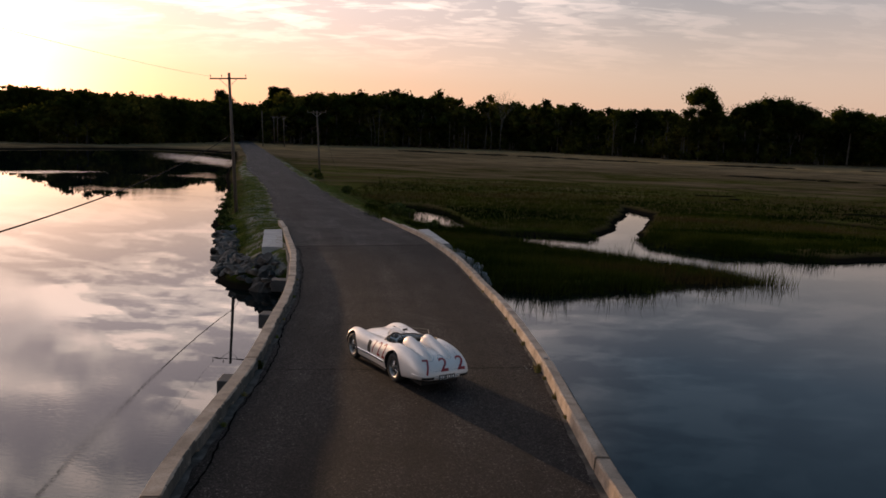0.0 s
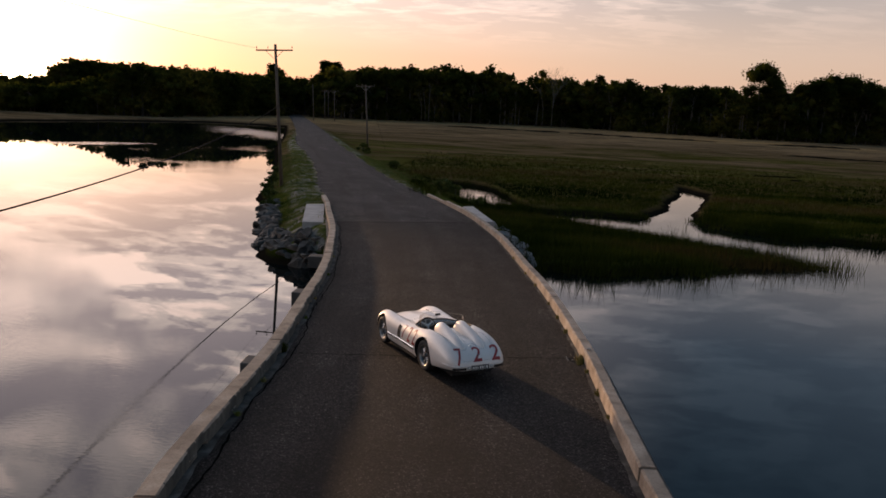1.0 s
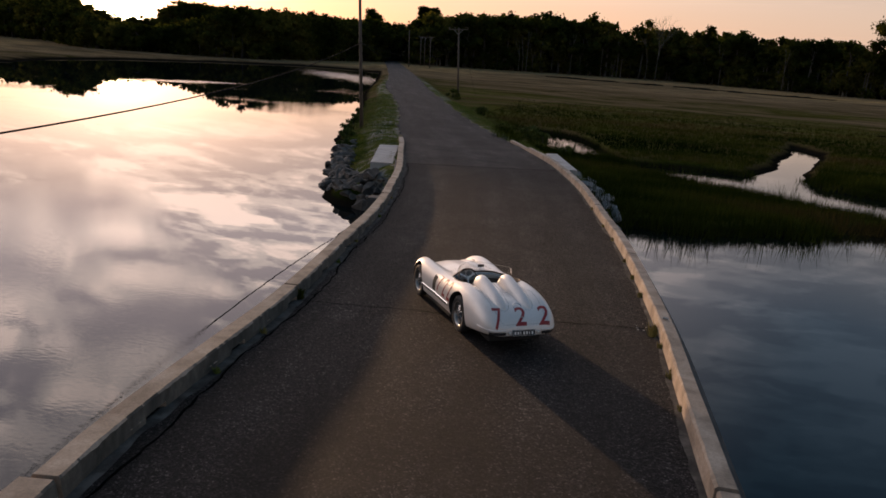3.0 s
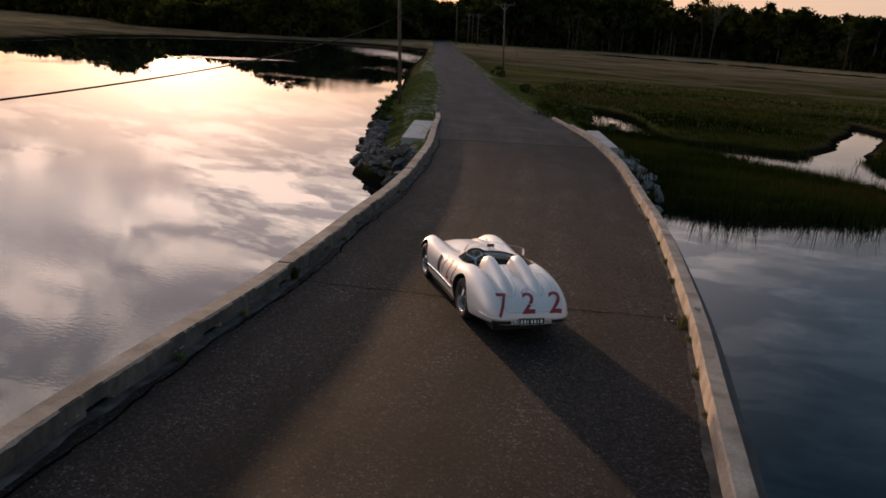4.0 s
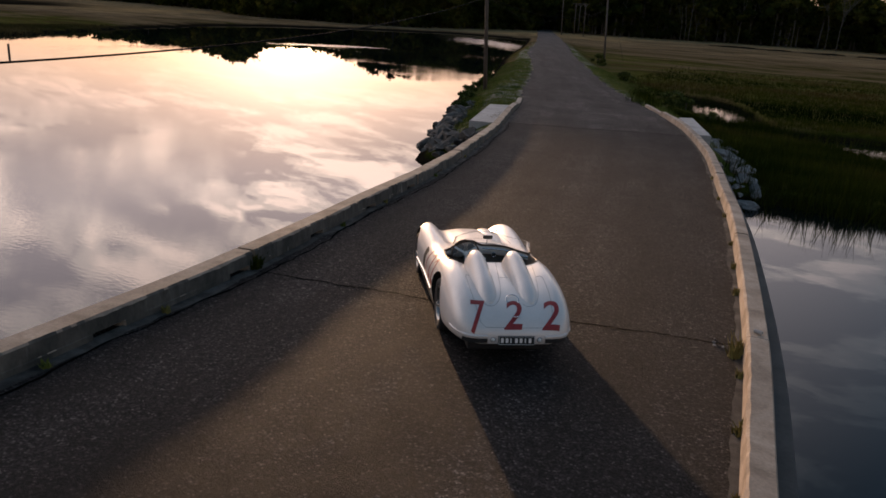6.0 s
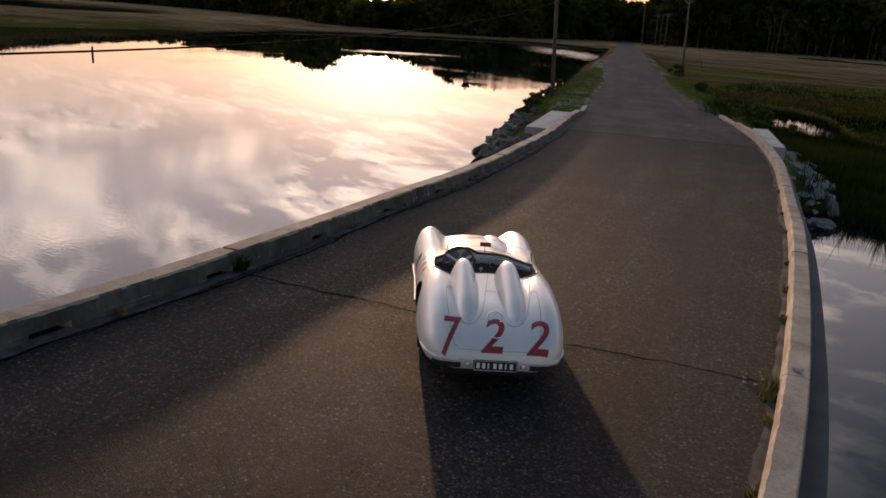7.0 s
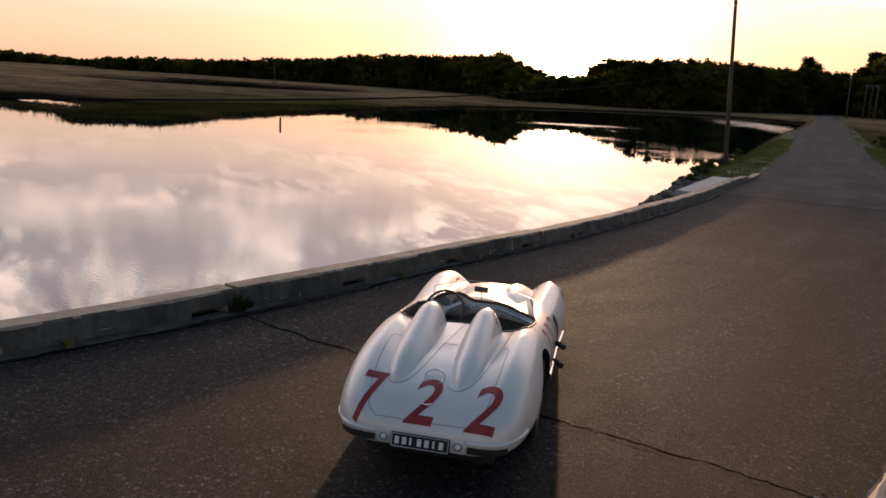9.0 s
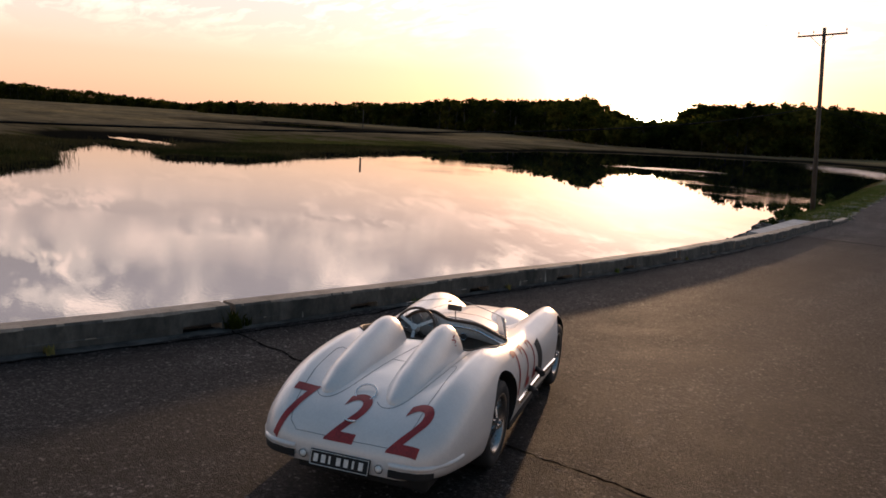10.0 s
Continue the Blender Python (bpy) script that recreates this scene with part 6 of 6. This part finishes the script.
rod(bm, (0, 0.06, 0), (0, 0.0, 0.15), 0.006, 0.005, 8)
part("mirror_stalk", bm, CHROME, mirror)
bm = bmesh.new()
box(bm, -0.068, 0.068, -0.028, 0.0, 0.13, 0.185, 0.012)
part("mirror_housing", bm, CABIN, mirror)

# flank vents, sill strips and outlets
for s in (-1, 1):
    vent = new("side_vent")
    vent.parent = car
    tagged(vent, "tall dark air outlet behind the front wheel")
    bm = bmesh.new()
    grid = [[bm.verts.new(on_skin((s * 1.5, 1.22 + 0.17 * i / 8, 0.42 + 0.29 * j / 8 + 0.02 * i / 8), (-s, 0, 0), 0.003)) for j in range(9)] for i in range(9)]
    for i in range(8):
        for j in range(8):
            bm.faces.new((grid[i][j], grid[i + 1][j], grid[i + 1][j + 1], grid[i][j + 1]))
    part("vent_opening", bm, DARK, vent)
    line = [on_skin((s * 1.5, y, 0.385), (-s, 0, 0), 0.010) for y in np.linspace(0.46, 1.94, 16)]
    bm = bmesh.new()
    prev = None
    for p in line:
        row = [bm.verts.new(p + Vector((0, 0, -0.028))), bm.verts.new(p + Vector((s * 0.014, 0, -0.02))), bm.verts.new(p + Vector((s * 0.014, 0, 0.02))), bm.verts.new(p + Vector((0, 0, 0.028)))]
        if prev:
            for j in range(3):
                bm.faces.new((prev[j], prev[j + 1], row[j + 1], row[j]))
        prev = row
    bmesh.ops.recalc_face_normals(bm, faces=bm.faces)
    part("sill_strip", bm, CHROME, car, "bright metal strip along the sill")
for y, z in ((1.10, 0.50), (0.86, 0.39)):
    ex = tube("exhaust_pipe", [(0.72, y + 0.08, z - 0.02), (0.79, y + 0.05, z), (0.845, y, z), (0.875, y - 0.07, z)], 0.028, TYRE, car, "short black side exhaust", 3)
    bm = bmesh.new()
    rod(bm, (0.874, y - 0.066, z), (0.88, y - 0.08, z), 0.029, 0.029, 14)
    part("exhaust_mouth", bm, DARK, ex)

# tail fittings
plate = new("number_plate")
plate.parent = car
plate.matrix_basis = pose(0, -1.305, 0.385, -14, 0, 0) @ Matrix.Diagonal((0.92, 1, 0.92, 1))
bm = bmesh.new()
box(bm, -0.235, 0.235, -0.008, 0.008, -0.058, 0.058, 0.006)
part("plate_board", bm, DARK, plate)
tube("plate_border", [(-0.226, -0.010, -0.049), (0.226, -0.010, -0.049), (0.226, -0.010, 0.049), (-0.226, -0.010, 0.049), (-0.226, -0.010, -0.049)], 0.003, IVORY, plate, "", 1)
for k, x in enumerate((-0.185, -0.125, -0.075, -0.005, 0.055, 0.11, 0.17)):
    bm = bmesh.new()
    w = 0.017 if k not in (2, 5) else 0.008
    box(bm, x - w, x + w, -0.0125, -0.009, -0.028, 0.028)
    part("plate_mark", bm, IVORY, plate)
for s in (-1, 1):
    lamp = new("tail_lamp")
    lamp.parent = car
    lamp.matrix_basis = pose(s * 0.275, -1.275, 0.39)
    bm = bmesh.new()
    rod(bm, (0, 0.06, 0), (0, -0.025, 0), 0.034, 0.030, 16)
    part("lamp_housing", bm, CHROME, lamp)
    bm = bmesh.new()
    bmesh.ops.create_uvsphere(bm, u_segments=14, v_segments=8, radius=0.024, matrix=Matrix.Translation((0, -0.022, 0)))
    part("lens", bm, IVORY, lamp, smooth=True)
    bm = bmesh.new()
    prev = None
    for i in range(9):
        x = s * (0.34 + 0.28 * i / 8)
        h = on_skin((x, -3, 0.375), (0, 1, 0), 0.002)
        if h is None:
            continue
        row = [bm.verts.new(h + Vector((0, 0.0, -0.03))), bm.verts.new(h + Vector((0, -0.012, -0.022))), bm.verts.new(h + Vector((0, -0.012, 0.018))), bm.verts.new(h + Vector((0, 0.0, 0.024)))]
        if prev:
            for j in range(3):
                bm.faces.new((prev[j], prev[j + 1], row[j + 1], row[j]))
        prev = row
    bmesh.ops.recalc_face_normals(bm, faces=bm.faces)
    part("rear_slot", bm, DARK, car, "dark slot under the tail corner")
    lip = [on_skin((s * x, -3, 0.425), (0, 1, 0), -0.004) for x in np.linspace(0.34, 0.60, 8)]
    lip += [on_skin((s * 2, y, 0.43), (-s, 0, 0), -0.008) for y in (-1.08, -1.0, -0.92)]
    tube("tail_lip", [tuple(q) for q in lip if q], 0.020, PAINT, car, "", 3)
badge = on_skin((0, -0.93, 2), (0, 0, -1), 0.006)
nrm = Vector((0, -0.5, 0.86)).normalized()
q = nrm.to_track_quat("Z", "Y").to_matrix()
tube("badge_ring", [tuple(badge + q @ Vector((math.cos(a) * 0.075, math.sin(a) * 0.075, 0))) for a in np.linspace(0, 2 * math.pi, 29)], 0.007, CHROME, car, "plain bright metal ring badge", 2)
marks = new("fairing_emblem")
marks.parent = car
tagged(marks, "small faded red marks on the head fairing")
for k, (y, z, long) in enumerate(((0.02, 0.985, 0.05), (-0.01, 0.965, 0.07), (0.015, 0.945, 0.045), (-0.02, 0.925, 0.06), (0.0, 0.905, 0.035))):
    bm = bmesh.new()
    hw = 0.151 * math.sqrt(max(0.05, 1 - ((z - 0.58) / 0.486) ** 2.8))
    box(bm, -0.004, 0.004, -long / 2, long / 2, -0.006, 0.006)
    part("mark", bm, RED, marks).matrix_basis = pose(0.22 + hw, y, z, 14 * (-1) ** k, -30, 0)
handle = on_skin((0, -1.17, 2), (0, 0, -1), 0.008)
tube("boot_handle", [(-0.04, handle.y, handle.z), (0.0, handle.y - 0.012, handle.z - 0.004), (0.04, handle.y, handle.z)], 0.007, CHROME, car, "", 2)
bm = bmesh.new()
box(bm, -0.50, 0.50, -0.95, 2.75, 0.12, 0.30, 0.02)
box(bm, -0.74, 0.74, 0.45, 1.92, 0.13, 0.27, 0.02)
part("underbody", bm, DARK, car)
